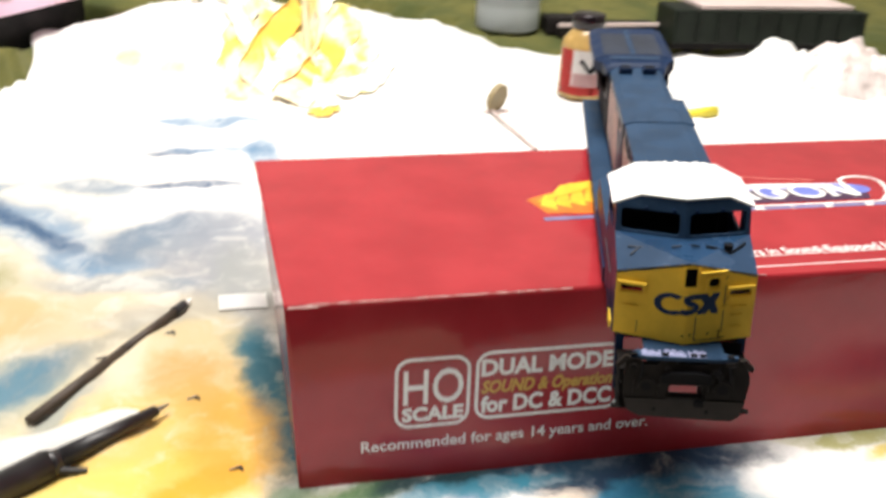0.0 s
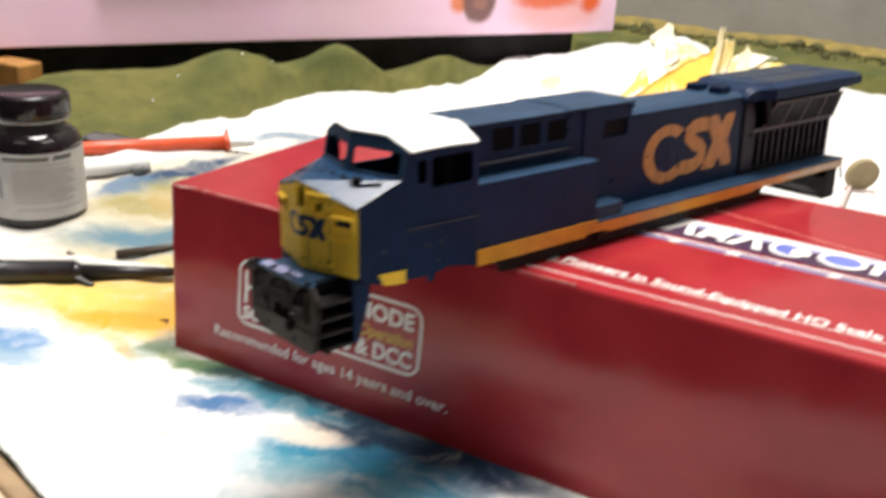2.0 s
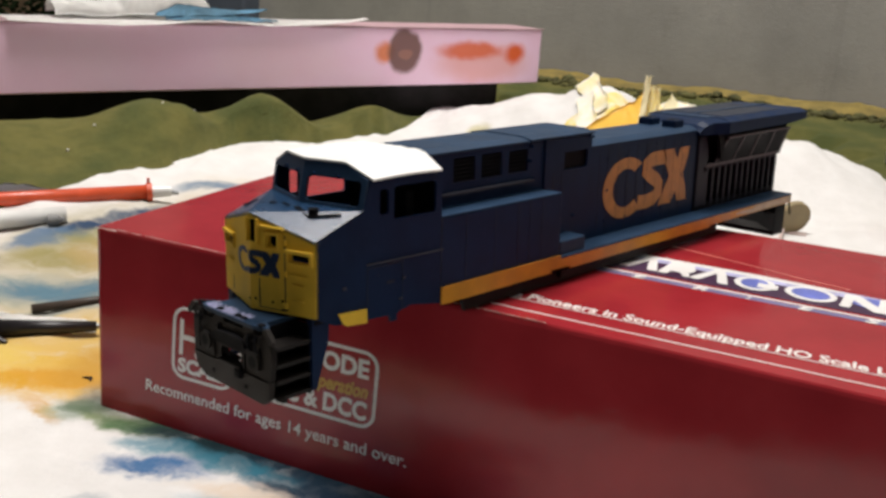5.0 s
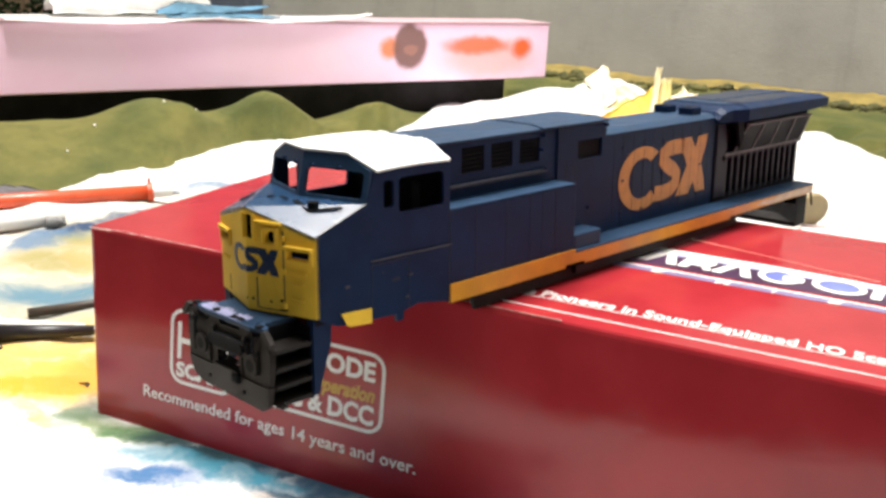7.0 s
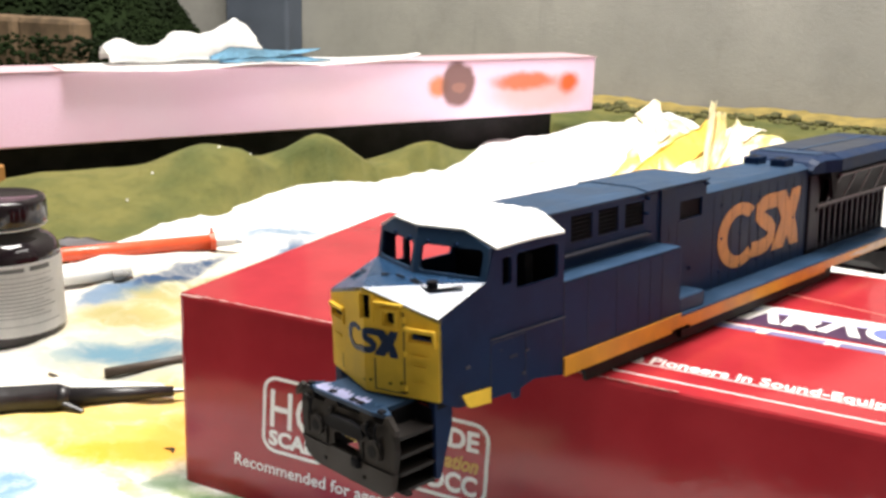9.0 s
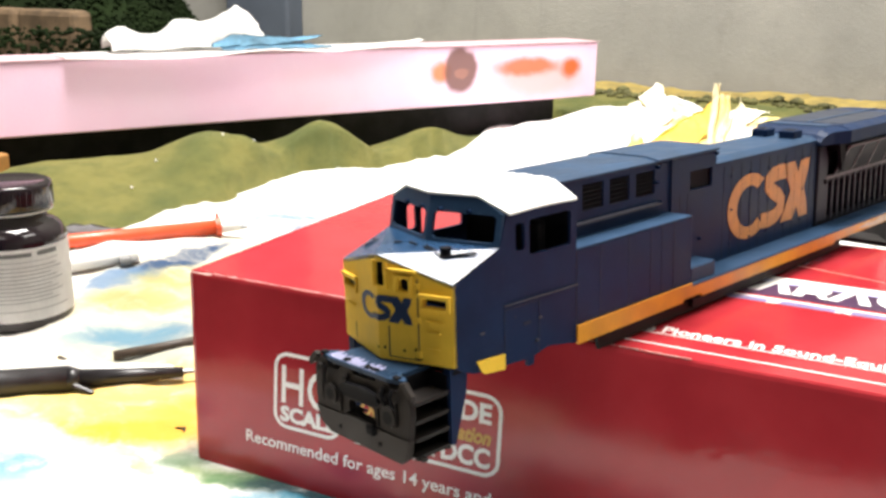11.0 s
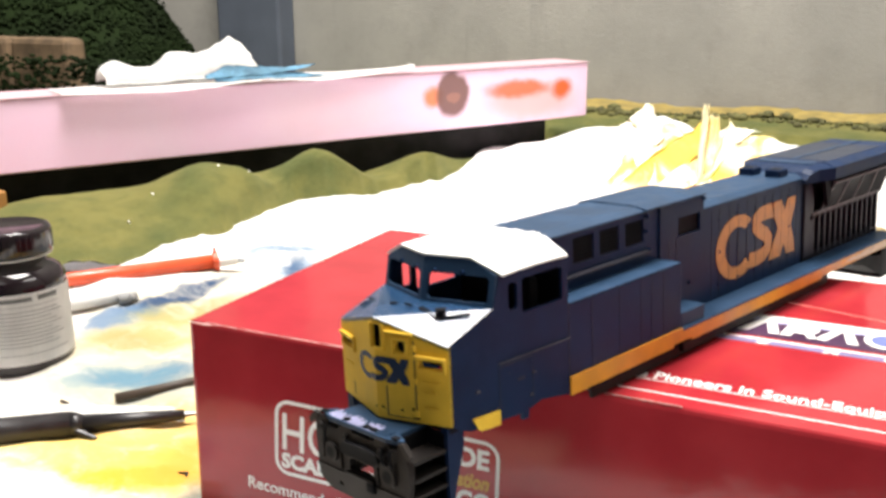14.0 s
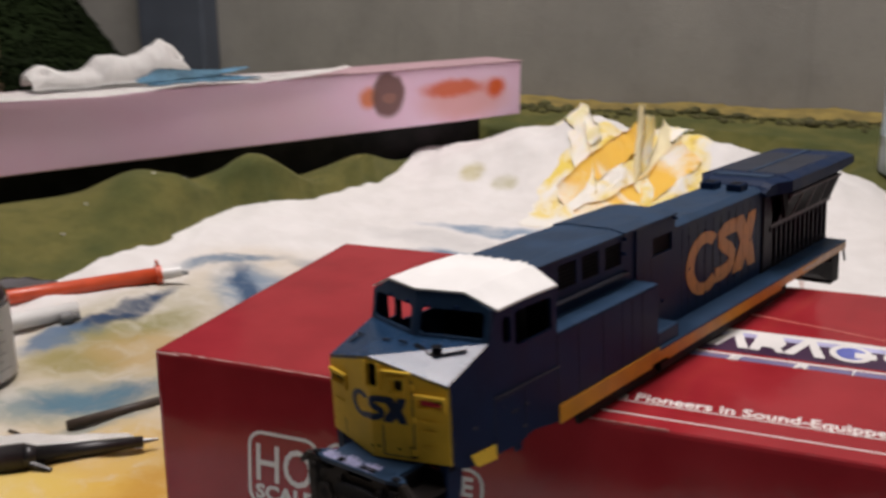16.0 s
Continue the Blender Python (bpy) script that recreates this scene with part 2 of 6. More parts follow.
PALE_BLUE, TEAL, DEEP, PALE_YELLOW, GOLD, OCHRE = (0.17, 0.32, 0.46), (0.05, 0.25, 0.34), (0.012, 0.07, 0.13), (0.70, 0.54, 0.16), (0.60, 0.38, 0.04), (0.55, 0.36, 0.13)
GREY_BLUE, CREAM, TAN = (0.30, 0.36, 0.42), (0.70, 0.64, 0.54), (0.60, 0.46, 0.24)
INK, SMOKE, OLIVE = (0.09, 0.17, 0.28), (0.36, 0.38, 0.42), (0.30, 0.30, 0.12)
STAINS_AND_SHADE = [
    # x, y, half lengths, turn, colour, strength
    (-6, 12, 9, 7, 10, (0.60, 0.55, 0.46), 0.85),
    (-10, 9.5, 6.5, 5, 30, (0.58, 0.51, 0.37), 0.75),
    (-13, 15, 3.4, 6, 0, (0.56, 0.53, 0.42), 0.7),
    (-5, 5, 6, 4.5, 20, (0.66, 0.56, 0.36), 0.7),
    (-11, 24, 5, 3.5, -30, CREAM, 0.7),
    # arcs beyond the box's corner
    (-2.0, 38.6, 5, 0.7, 2, PALE_BLUE, 0.75),
    (-4.2, 32.9, 2.6, 0.6, 15, INK, 0.85),
    (-2.0, 33.4, 3.0, 0.7, 0, PALE_BLUE, 0.6),
    (-5.0, 35.6, 5, 1.2, 0, (0.62, 0.62, 0.62), 0.5),
    (1.0, 32.4, 0.9, 2.2, -10, PALE_BLUE, 0.85),
    (-8.2, 27.4, 2.4, 1.2, -6, GREY_BLUE, 0.85),
    (-3.2, 27.0, 3.2, 0.45, -8, INK, 0.9),
    (-3.4, 29.5, 6, 1.4, 0, CREAM, 0.5),
    (-10.3, 21.6, 3.8, 1.7, -50, PALE_BLUE, 0.75),
    (-10.4, 21.5, 3.6, 0.6, -49, INK, 0.9),
    (-7.0, 17.6, 2.6, 1.0, -10, PALE_BLUE, 0.85),
    (-5.2, 20.8, 3.4, 0.9, 56, INK, 0.85),
    (-4.6, 20.4, 3.6, 1.8, 56, GREY_BLUE, 0.8),
    (-1.4, 20.4, 2.6, 3.2, 20, SMOKE, 0.85),
    (-2.6, 16.0, 2.2, 3.0, 30, SMOKE, 0.85),
    (-1.0, 14.2, 1.6, 3.6, 0, (0.42, 0.43, 0.42), 0.8),
    (-6.2, 15.2, 3.4, 0.7, -12, GREY_BLUE, 0.6),
    # streaks by the paint jar
    (-13.8, 25.0, 3.2, 0.6, 47, (0.15, 0.28, 0.40), 0.8),
    (-14.1, 15.4, 3.6, 0.5, 86, (0.05, 0.12, 0.22), 1.0),
    (-14.6, 11.2, 2.2, 0.7, 70, (0.14, 0.26, 0.40), 0.8),
    (-12.4, 14.0, 3.2, 1.0, 70, (0.36, 0.35, 0.16), 0.8),
    (-12.6, 10.0, 2.2, 0.9, 40, (0.40, 0.36, 0.15), 0.8),
    (-10.8, 12.4, 2.4, 1.6, 40, TAN, 0.6),
    (-9.6, 7.5, 2.6, 1.2, 38, (0.06, 0.18, 0.30), 1.0),
    (-10.2, 6.8, 3.4, 2.0, 38, (0.26, 0.38, 0.42), 0.65),
    (-8.3, 3.2, 3.2, 1.0, 25, (0.70, 0.54, 0.24), 0.75),
    (-5.0, 8.4, 2.6, 2.2, 40, CREAM, 0.8),
    (-3.0, 9.6, 2.0, 3.0, 0, (0.60, 0.52, 0.34), 0.75),
    (-1.0, 6.0, 0.9, 4.4, 4, (0.20, 0.28, 0.26), 0.9),
    (-0.7, 7.4, 0.7, 3.4, 2, TEAL, 0.9),
    # yellow field before the box's corner
    (-4.6, 3.2, 6, 2.6, 24, (0.72, 0.54, 0.20), 0.85),
    (-3.2, 0.8, 4.2, 1.8, 22, (0.70, 0.46, 0.09), 0.85),
    (-2.6, 0.9, 2.4, 0.6, 28, (0.66, 0.36, 0.03), 0.85),
    (-4.6, -0.3, 1.8, 0.45, 10, (0.66, 0.38, 0.03), 0.8),
    (-1.5, -1.1, 1.5, 0.4, -24, (0.64, 0.36, 0.03), 0.85),
    (-7.4, 0.2, 3.2, 1.4, 22, PALE_YELLOW, 0.8),
    (-0.4, -0.9, 1.1, 0.7, 10, (0.40, 0.46, 0.34), 0.7),
    (-5.2, -3.0, 1.9, 0.8, 14, (0.12, 0.27, 0.48), 0.9),
    (-4.0, -3.8, 1.8, 0.7, 14, PALE_BLUE, 0.75),
    # along the foot of the box; the near-black ones also hold its contact shadow
    (0.8, -0.4, 1.6, 0.6, -8, (0.30, 0.36, 0.16), 0.85),
    (2.2, -0.5, 1.4, 0.6, 0, (0.14, 0.25, 0.12), 0.95),
    (19.6, -0.2, 3.6, 0.55, -4, (0.36, 0.35, 0.12), 0.9),
    (20.8, -1.1, 1.6, 0.4, 12, (0.66, 0.52, 0.08), 0.85),
    (30, -1.4, 8.5, 2.0, 0, DEEP, 1.0),
    (13.0, -0.5, 3.0, 1.0, -4, (0.004, 0.035, 0.075), 1.0),
    (11, -0.85, 4.0, 1.4, 3, (0.004, 0.035, 0.08), 1.0),
    (7.5, -0.5, 3.5, 0.9, 4, (0.005, 0.045, 0.085), 1.0),
    (4.3, -0.35, 2.2, 0.75, 4, (0.008, 0.05, 0.065), 1.0),
    (3.7, -1.3, 1.4, 0.5, 15, TEAL, 0.85),
    (6.4, -1.0, 1.8, 0.5, 10, TEAL, 0.85),
    (4.4, -2.3, 1.6, 0.6, 20, (0.08, 0.19, 0.36), 1.0),
    (9.4, -2.7, 2.8, 0.95, 14, (0.04, 0.26, 0.38), 1.0),
    (11.8, -2.2, 2.4, 0.9, 6, (0.02, 0.16, 0.27), 1.0),
    (12.0, -3.3, 2.2, 1.2, 0, (0.05, 0.28, 0.40), 0.9),
    (7.6, -2.1, 1.9, 0.6, 14, (0.72, 0.62, 0.52), 0.9),
    (8.4, -4.0, 1.8, 0.8, 20, (0.16, 0.38, 0.46), 0.75),
    (4.2, -5.4, 1.2, 0.5, 50, GREY_BLUE, 0.5),
    (11, -6.0, 3, 1.2, 0, TEAL, 0.85),
    (15.5, -4.7, 2.0, 0.6, 8, (0.70, 0.66, 0.66), 0.8),
    (22, -3.2, 2.6, 0.9, 6, (0.70, 0.66, 0.5), 0.9),
    (26.5, -5.0, 6, 1.8, 0, (0.03, 0.14, 0.22), 0.9),
    # teal along the box's left side, darkened for the shade there
    (-0.4, 5.0, 1.2, 5.6, 2, (0.07, 0.19, 0.23), 1.0),
    (-0.4, -0.2, 1.0, 0.6, 0, (0.16, 0.22, 0.14), 0.8),
    # brown and grey washes by the stick
    (-6.6, 9.8, 2.6, 0.5, 50, (0.40, 0.40, 0.36), 0.7),
    (-3.4, 6.6, 1.6, 2.6, 10, (0.58, 0.40, 0.15), 0.7),
    (-2.0, 3.4, 1.4, 2.4, -8, (0.62, 0.40, 0.10), 0.7),
    (-7.6, 5.4, 2.0, 0.7, 60, (0.36, 0.42, 0.44), 0.7),
    (-4.4, 12.2, 3.0, 0.8, 16, (0.44, 0.44, 0.42), 0.6),
    # faint spots on the far ridge
    (-7.2, 48.6, 1.1, 0.9, 0, (0.62, 0.58, 0.36), 0.8),
    (-4.0, 47.6, 0.9, 0.7, 0, (0.56, 0.54, 0.36), 0.7),
]
CLOTH = stained_cloth()


def stained_tissue():
    n = Nodes("yellow_stained_tissue")
    mask = n.ramp(n.noise(24, 4.0, 0.55, distortion=0.6), 0.46, 0.66)
    deep = n.ramp(n.noise(60, 4.0, 0.6), 0.55, 0.72)
    col = n.mix(mask, rgb(0.8, 0.78, 0.72), rgb(0.80, 0.62, 0.12))
    col = n.mix(n.math("MULTIPLY", mask, deep), col, rgb(0.55, 0.33, 0.05))
    return n.done(col, 0.9, n.noise(900, 3.0), 0.4, 0.0006)


TISSUE_YELLOW = stained_tissue()


def thin_paper(material, weight):
    """Lets light through thin paper."""
    bsdf = material.node_tree.nodes["Principled BSDF"]
    bsdf.inputs["Subsurface Weight"].default_value = weight
    bsdf.inputs["Subsurface Radius"].default_value = (1.0, 0.75, 0.4)
    bsdf.inputs["Subsurface Scale"].default_value = 0.008
    return material


TISSUE_WHITE = worn("white_tissue", (0.88, 0.87, 0.85), 0.9, 0.05, 900, 60)


def soaked(name, stain, low, high):
    """White tissue with a paint stain that has soaked in here and there."""
    n = Nodes(name)
    col = n.mix(n.ramp(n.noise(30, 4.0, 0.55, distortion=0.8), low, high), rgb(0.88, 0.84, 0.74), rgb(*stain))
    col = n.mix(n.ramp(n.noise(90, 4.0), 0.5, 0.8, 0.0, 0.3), col, rgb(0.8, 0.6, 0.2))
    return n.done(col, 0.9, n.noise(900, 3.0), 0.3, 0.0005)


FOLD_ORANGE = soaked("orange_soaked_tissue", (0.86, 0.52, 0.08), 0.3, 0.55)
FOLD_YELLOW = soaked("pale_yellow_soaked_tissue", (0.88, 0.70, 0.22), 0.42, 0.66)
FOLD_OLIVE = soaked("olive_yellow_soaked_tissue", (0.74, 0.66, 0.30), 0.38, 0.6)
FOLD_PALE = worn("pale_cream_tissue", (0.93, 0.84, 0.55), 0.9, 0.06, 900, 60)
for paper in (FOLD_ORANGE, FOLD_YELLOW, FOLD_OLIVE):
    thin_paper(paper, 0.25)
TISSUE_PINK = worn("pinkish_stained_tissue", (0.78, 0.68, 0.65), 0.9, 0.2, 900, 40)


def grass_turf():
    n = Nodes("green_ground_foam")
    big, mid, fine = n.noise(16, 5.0), n.noise(70, 6.0, 0.7), n.noise(700, 4.0, 0.7)
    col = n.mix(n.ramp(big, 0.36, 0.64), rgb(0.075, 0.09, 0.02), rgb(0.16, 0.148, 0.036))
    col = n.mix(n.ramp(mid, 0.4, 0.75, 0.0, 0.6), col, rgb(0.06, 0.075, 0.014))
    col = n.mix(n.ramp(fine, 0.55, 0.75, 0.0, 0.5), col, rgb(0.19, 0.18, 0.05))
    return n.done(col, 0.95, n.math("ADD", mid, fine), 0.8, 0.0025)


TURF = grass_turf()
FOLIAGE = worn("dark_green_foliage_foam", (0.011, 0.019, 0.006), 0.95, 0.35, 500, 10, height=0.1, gloss=0.1)
BUSH = worn("olive_bush_foam", (0.092, 0.088, 0.03), 0.95, 0.5, 600, 60, height=0.6)
STRAW = worn("straw_ballast_strip", (0.24, 0.18, 0.05), 0.95, 0.3, 800, 60, height=0.5)
FOAM_TOP = worn("dull_pink_facing", (0.46, 0.30, 0.33), 0.8, 0.05, 500, 20)
GAP_BLACK = worn("gap_shade_black", (0.008, 0.008, 0.008), 0.85, 0.2)


def pink_foam():
    """Foam with soft spray marks, a faint broad darker patch and one round stain, at their places along the board."""
    n = Nodes("pink_insulation_foam")
    big, fine = n.noise(16, 5.0), n.noise(600, 3.0)
    col = n.mix(n.ramp(big, 0.3, 0.7), rgb(0.96, 0.64, 0.85), rgb(0.97, 0.70, 0.89))
    marks = (
        (26, 6.8, 7, 2.2, (0.86, 0.60, 0.64), 0.3),
        (6.5, 6.4, 6, 2.2, (0.84, 0.40, 0.36), 0.7), (7.8, 7.5, 4.4, 0.95, (0.78, 0.15, 0.05), 0.9), (3.0, 7.25, 1.35, 1.15, (0.80, 0.13, 0.03), 1.0),
        (16.6, 7.3, 1.2, 1.1, (0.80, 0.22, 0.06), 0.9), (14.7, 7.5, 1.75, 2.0, (0.20, 0.10, 0.09), 0.95), (14.6, 7.2, 0.7, 0.5, (0.42, 0.2, 0.16), 0.7),
    )
    warp = n.put("ShaderNodeTexNoise", Vector=n.coord, Scale=70.0, Detail=3.0).outputs["Color"]
    push = n.tree.nodes.new("ShaderNodeVectorMath")
    push.operation = "MULTIPLY_ADD"
    n.link(warp, push.inputs[0])
    push.inputs[1].default_value = (0.008, 0.0, 0.008)
    n.link(n.coord, push.inputs[2])
    for x, z, rx, rz, tint, most in marks:
        node = n.put("ShaderNodeMapping", Vector=push.outputs[0])
        node.vector_type = "TEXTURE"
        node.inputs["Location"].default_value = (x * CM + 0.004, 0, z * CM + 0.004)
        node.inputs["Scale"].default_value = (rx * CM, 10, rz * CM)
        far = n.put("ShaderNodeVectorMath", Vector=node.outputs[0])
        far.operation = "LENGTH"
        hard = 0.75 if rx in (1.75, 0.7) else 0.4
        col = n.mix(n.ramp(far.outputs["Value"], hard, 1.1, most, 0.0), col, rgb(*tint))
    return n.done(col, 0.75, fine, 0.3, 0.0006)


PINK = pink_foam()


def concrete():
    n = Nodes("grey_concrete_wall")
    big, mid, fine = n.noise(4, 6.0, 0.6), n.noise(22, 6.0, 0.7), n.noise(300, 4.0, 0.7)
    col = n.mix(n.ramp(big, 0.35, 0.68), rgb(0.255, 0.248, 0.226), rgb(0.34, 0.328, 0.297))
    col = n.mix(n.ramp(mid, 0.45, 0.75, 0.0, 0.5), col, rgb(0.205, 0.198, 0.182))
    tall = n.put("ShaderNodeMapping", Vector=n.coord)
    tall.inputs["Scale"].default_value = (9.0, 9.0, 0.9)
    col = n.mix(n.ramp(n.noise(1.6, 6.0, 0.7, tall.outputs[0], 0.4), 0.56, 0.72, 0.0, 0.45), col, rgb(0.15, 0.15, 0.145))
    return n.done(col, 0.9, n.math("ADD", mid, fine), 0.2, 0.003)


CONCRETE = concrete()
POST_BLUE = worn("blue_grey_painted_post", (0.075, 0.09, 0.12), 0.7, 0.15, 300, 12)
TABLE_WOOD = worn("plain_pine_table_wood", (0.42, 0.28, 0.15), 0.6, 0.2, 200, 20)
CEILING = worn("white_ceiling_paint", (0.7, 0.69, 0.67), 0.9, 0.04, 100, 4)
JAR_BLACK = worn("black_bottle_plastic", (0.010, 0.006, 0.008), 0.12, 0.2, 900, 90, height=0.03)
LABEL_PAPER = worn("off_white_label_paper", (0.90, 0.89, 0.87), 0.7, 0.08, 500, 80)
LABEL_GREY = worn("grey_label_print", (0.22, 0.22, 0.22), 0.7, 0.1)
LABEL_FAINT = worn("faint_grey_label_print", (0.6, 0.59, 0.58), 0.7, 0.1)
PALE_LABEL = worn("pale_blue_white_label", (0.70, 0.80, 0.86), 0.7, 0.08, 500, 80)
LABEL_RED = worn("red_label_print", (0.62, 0.045, 0.04), 0.5, 0.12)
LABEL_PINK = worn("pale_pink_label_print", (0.66, 0.42, 0.42), 0.6, 0.1)
AMBER = worn("amber_glue_jar", (0.42, 0.27, 0.09), 0.25, 0.2, 400, 60)
RED_PLASTIC = worn("orange_red_plastic", (0.62, 0.085, 0.03), 0.35, 0.12, 900, 120)
WHITE_PLASTIC = worn("white_plastic", (0.72, 0.72, 0.70), 0.35, 0.05)
STEEL = worn("dull_steel", (0.32, 0.33, 0.34), 0.35, 0.15, metal=0.9)
BLACK_TOOL = worn("black_tool_handle", (0.016, 0.014, 0.016), 0.38, 0.3, 900, 150, 0.2, (0.09, 0.08, 0.09))
DARK_WOOD = worn("dark_stained_stick", (0.045, 0.03, 0.02), 0.6, 0.3, 900, 200)
OCHRE_PAINT = worn("dull_ochre_disc", (0.28, 0.22, 0.115), 0.6, 0.12, 900, 120)
YELLOW_PLASTIC = worn("yellow_plastic", (0.80, 0.68, 0.06), 0.4, 0.06)
TABLE_CREAM = worn("cream_painted_table_top", (0.66, 0.52, 0.36), 0.6, 0.08, 500, 30)
TABLE_BROWN = worn("brown_wooden_lipping", (0.30, 0.20, 0.11), 0.6, 0.2, 500, 60)
FLOOR = worn("dark_grey_floor_paint", (0.06, 0.058, 0.055), 0.8, 0.25, 60, 4)
TAN_WOOD = worn("tan_wood", (0.15, 0.098, 0.055), 0.85, 0.4, 500, 40)
ORANGE_WOOD = worn("orange_brown_wood", (0.36, 0.17, 0.04), 0.7, 0.25, 500, 80)
BLUE_PAPER = worn("blue_stained_paper", (0.19, 0.38, 0.52), 0.85, 0.35, 500, 40)
DARK_CAR = worn("dark_green_wagon_plastic", (0.009, 0.013, 0.009), 0.5, 0.35, 900, 80, 0.25, (0.04, 0.06, 0.03), gloss=0.2)
PALE_BOARD = worn("pale_pink_board", (0.58, 0.47, 0.44), 0.7, 0.08, 500, 40)


def clear_plastic():
    n = Nodes("cloudy_clear_plastic")
    n.bsdf.inputs["Transmission Weight"].default_value = 0.75
    n.bsdf.inputs["IOR"].default_value = 1.25
    return n.done(n.mix(n.noise(60), rgb(0.70, 0.75, 0.78), rgb(0.82, 0.86, 0.88)), 0.28)


CLEAR = clear_plastic()

# ---- mesh tools (all in centimetres) ----


def finish(ob, bm, material, smooth=False):
    bmesh.ops.recalc_face_normals(bm, faces=bm.faces)
    bmesh.ops.scale(bm, vec=(CM, CM, CM), verts=bm.verts)
    for f in bm.faces:
        f.smooth = smooth
    bm.to_mesh(ob.data)
    bm.free()
    ob.data.materials.append(material)
    return ob


def part(name, bm, material, parent, label="", smooth=False):
    ob = finish(new(name, bpy.data.meshes.new(name)), bm, material, smooth)
    ob.parent = parent
    return tagged(ob, label)


def thing(name, label, category, at=(0, 0, 0), turn=0.0, tip=0.0, lean=0.0, group="", kind=""):
    ob = new(name)
    ob.empty_display_size = 0.02
    ob.matrix_world = pose(at[0] * CM, at[1] * CM, at[2] * CM, tip, lean, turn)
    return tagged(ob, label, category, group, kind)


def solid(name, bm, material, label, category, at=(0, 0, 0), turn=0.0, smooth=False, group="", kind=""):
    ob = finish(new(name, bpy.data.meshes.new(name)), bm, material, smooth)
    ob.matrix_world = pose(at[0] * CM, at[1] * CM, at[2] * CM, 0, 0, turn)
    return tagged(ob, label, category, group, kind)


def block(bm, x0, x1, y0, y1, z0, z1, bevel=0.0):
    r = bmesh.ops.create_cube(bm, size=1.0)
    for v in r["verts"]:
        v.co = Vector((x0 + (v.co.x + 0.5) * (x1 - x0), y0 + (v.co.y + 0.5) * (y1 - y0), z0 + (v.co.z + 0.5) * (z1 - z0)))
    if bevel:
        edges = list({e for v in r["verts"] for e in v.link_edges})
        bmesh.ops.bevel(bm, geom=edges, offset=bevel, segments=2, affect="EDGES", profile=0.5)
    return bm


def blocks(*rows, bevel=0.0):
    bm = bmesh.new()
    for row in rows:
        block(bm, *row, bevel=bevel)
    return bm


def panel(bm, outer, holes, fn, depth):
    """A plate with openings: outlines in two numbers, fn(a, b, d) puts them into space, d runs through the plate."""
    from mathutils.geometry import tessellate_polygon
    loops = [outer, *holes]
    flat = [p for loop in loops for p in loop]
    front = [bm.verts.new(fn(a, b, 0.0)) for a, b in flat]
    back = [bm.verts.new(fn(a, b, depth)) for a, b in flat]
    done = set()
    for i, j, k in tessellate_polygon([[Vector((a, b, 0)) for a, b in loop] for loop in loops]):
        if len({i, j, k}) == 3 and frozenset((i, j, k)) not in done:
            done.add(frozenset((i, j, k)))
            bm.faces.new((front[i], front[j], front[k]))
            bm.faces.new((back[k], back[j], back[i]))
    start = 0
    for loop in loops:
        n = len(loop)
        for i in range(n):
            a, b = start + i, start + (i + 1) % n
            bm.faces.new((front[a], front[b], back[b], back[a]))
        start += n
    return bm


def rect(a0, a1, b0, b1, cut=0.0):
    if not cut:
        return [(a0, b0), (a1, b0), (a1, b1), (a0, b1)]
    return [(a0 + cut, b0), (a1 - cut, b0), (a1, b0 + cut), (a1, b1 - cut), (a1 - cut, b1), (a0 + cut, b1), (a0, b1 - cut), (a0, b0 + cut)]


def tube(bm, p0, p1, r0, r1=None, sides=14, caps=True):
    p0, p1 = Vector(p0), Vector(p1)
    r1 = r0 if r1 is None else r1
    m = Matrix.Translation((p0 + p1) / 2) @ (p1 - p0).to_track_quat("Z", "Y").to_matrix().to_4x4()
    bmesh.ops.create_cone(bm, cap_ends=caps, segments=sides, radius1=r0, radius2=r1, depth=(p1 - p0).length, matrix=m)
    return bm


def lathe(bm, profile, sides=40, centre=(0, 0, 0)):
    """Turned shape: profile of radius and height, from the bottom up."""
    rings = []
    for r, z in profile:
        rings.append([bm.verts.new((centre[0] + r * math.cos(2 * math.pi * i / sides), centre[1] + r * math.sin(2 * math.pi * i / sides), centre[2] + z)) for i in range(sides)])
    for low, high in zip(rings, rings[1:]):
        for i in range(sides):
            j = (i + 1) % sides
            bm.faces.new((low[i], low[j], high[j], high[i]))
    bm.faces.new(rings[0][::-1])
    bm.faces.new(rings[-1])
    return bm


def sheet(bm, nx, ny, fn):
    """A grid of faces; fn(u, v) for u and v from 0 to 1."""
    rows = [[bm.verts.new(fn(i / nx, j / ny)) for i in range(nx + 1)] for j in range(ny + 1)]
    for j in range(ny):
        for i in range(nx):
            bm.faces.new((rows[j][i], rows[j][i + 1], rows[j + 1][i + 1], rows[j + 1][i]))
    return bm


FRONT_LEAN = 0.08  # how far the box's front leans back for each centimetre of height


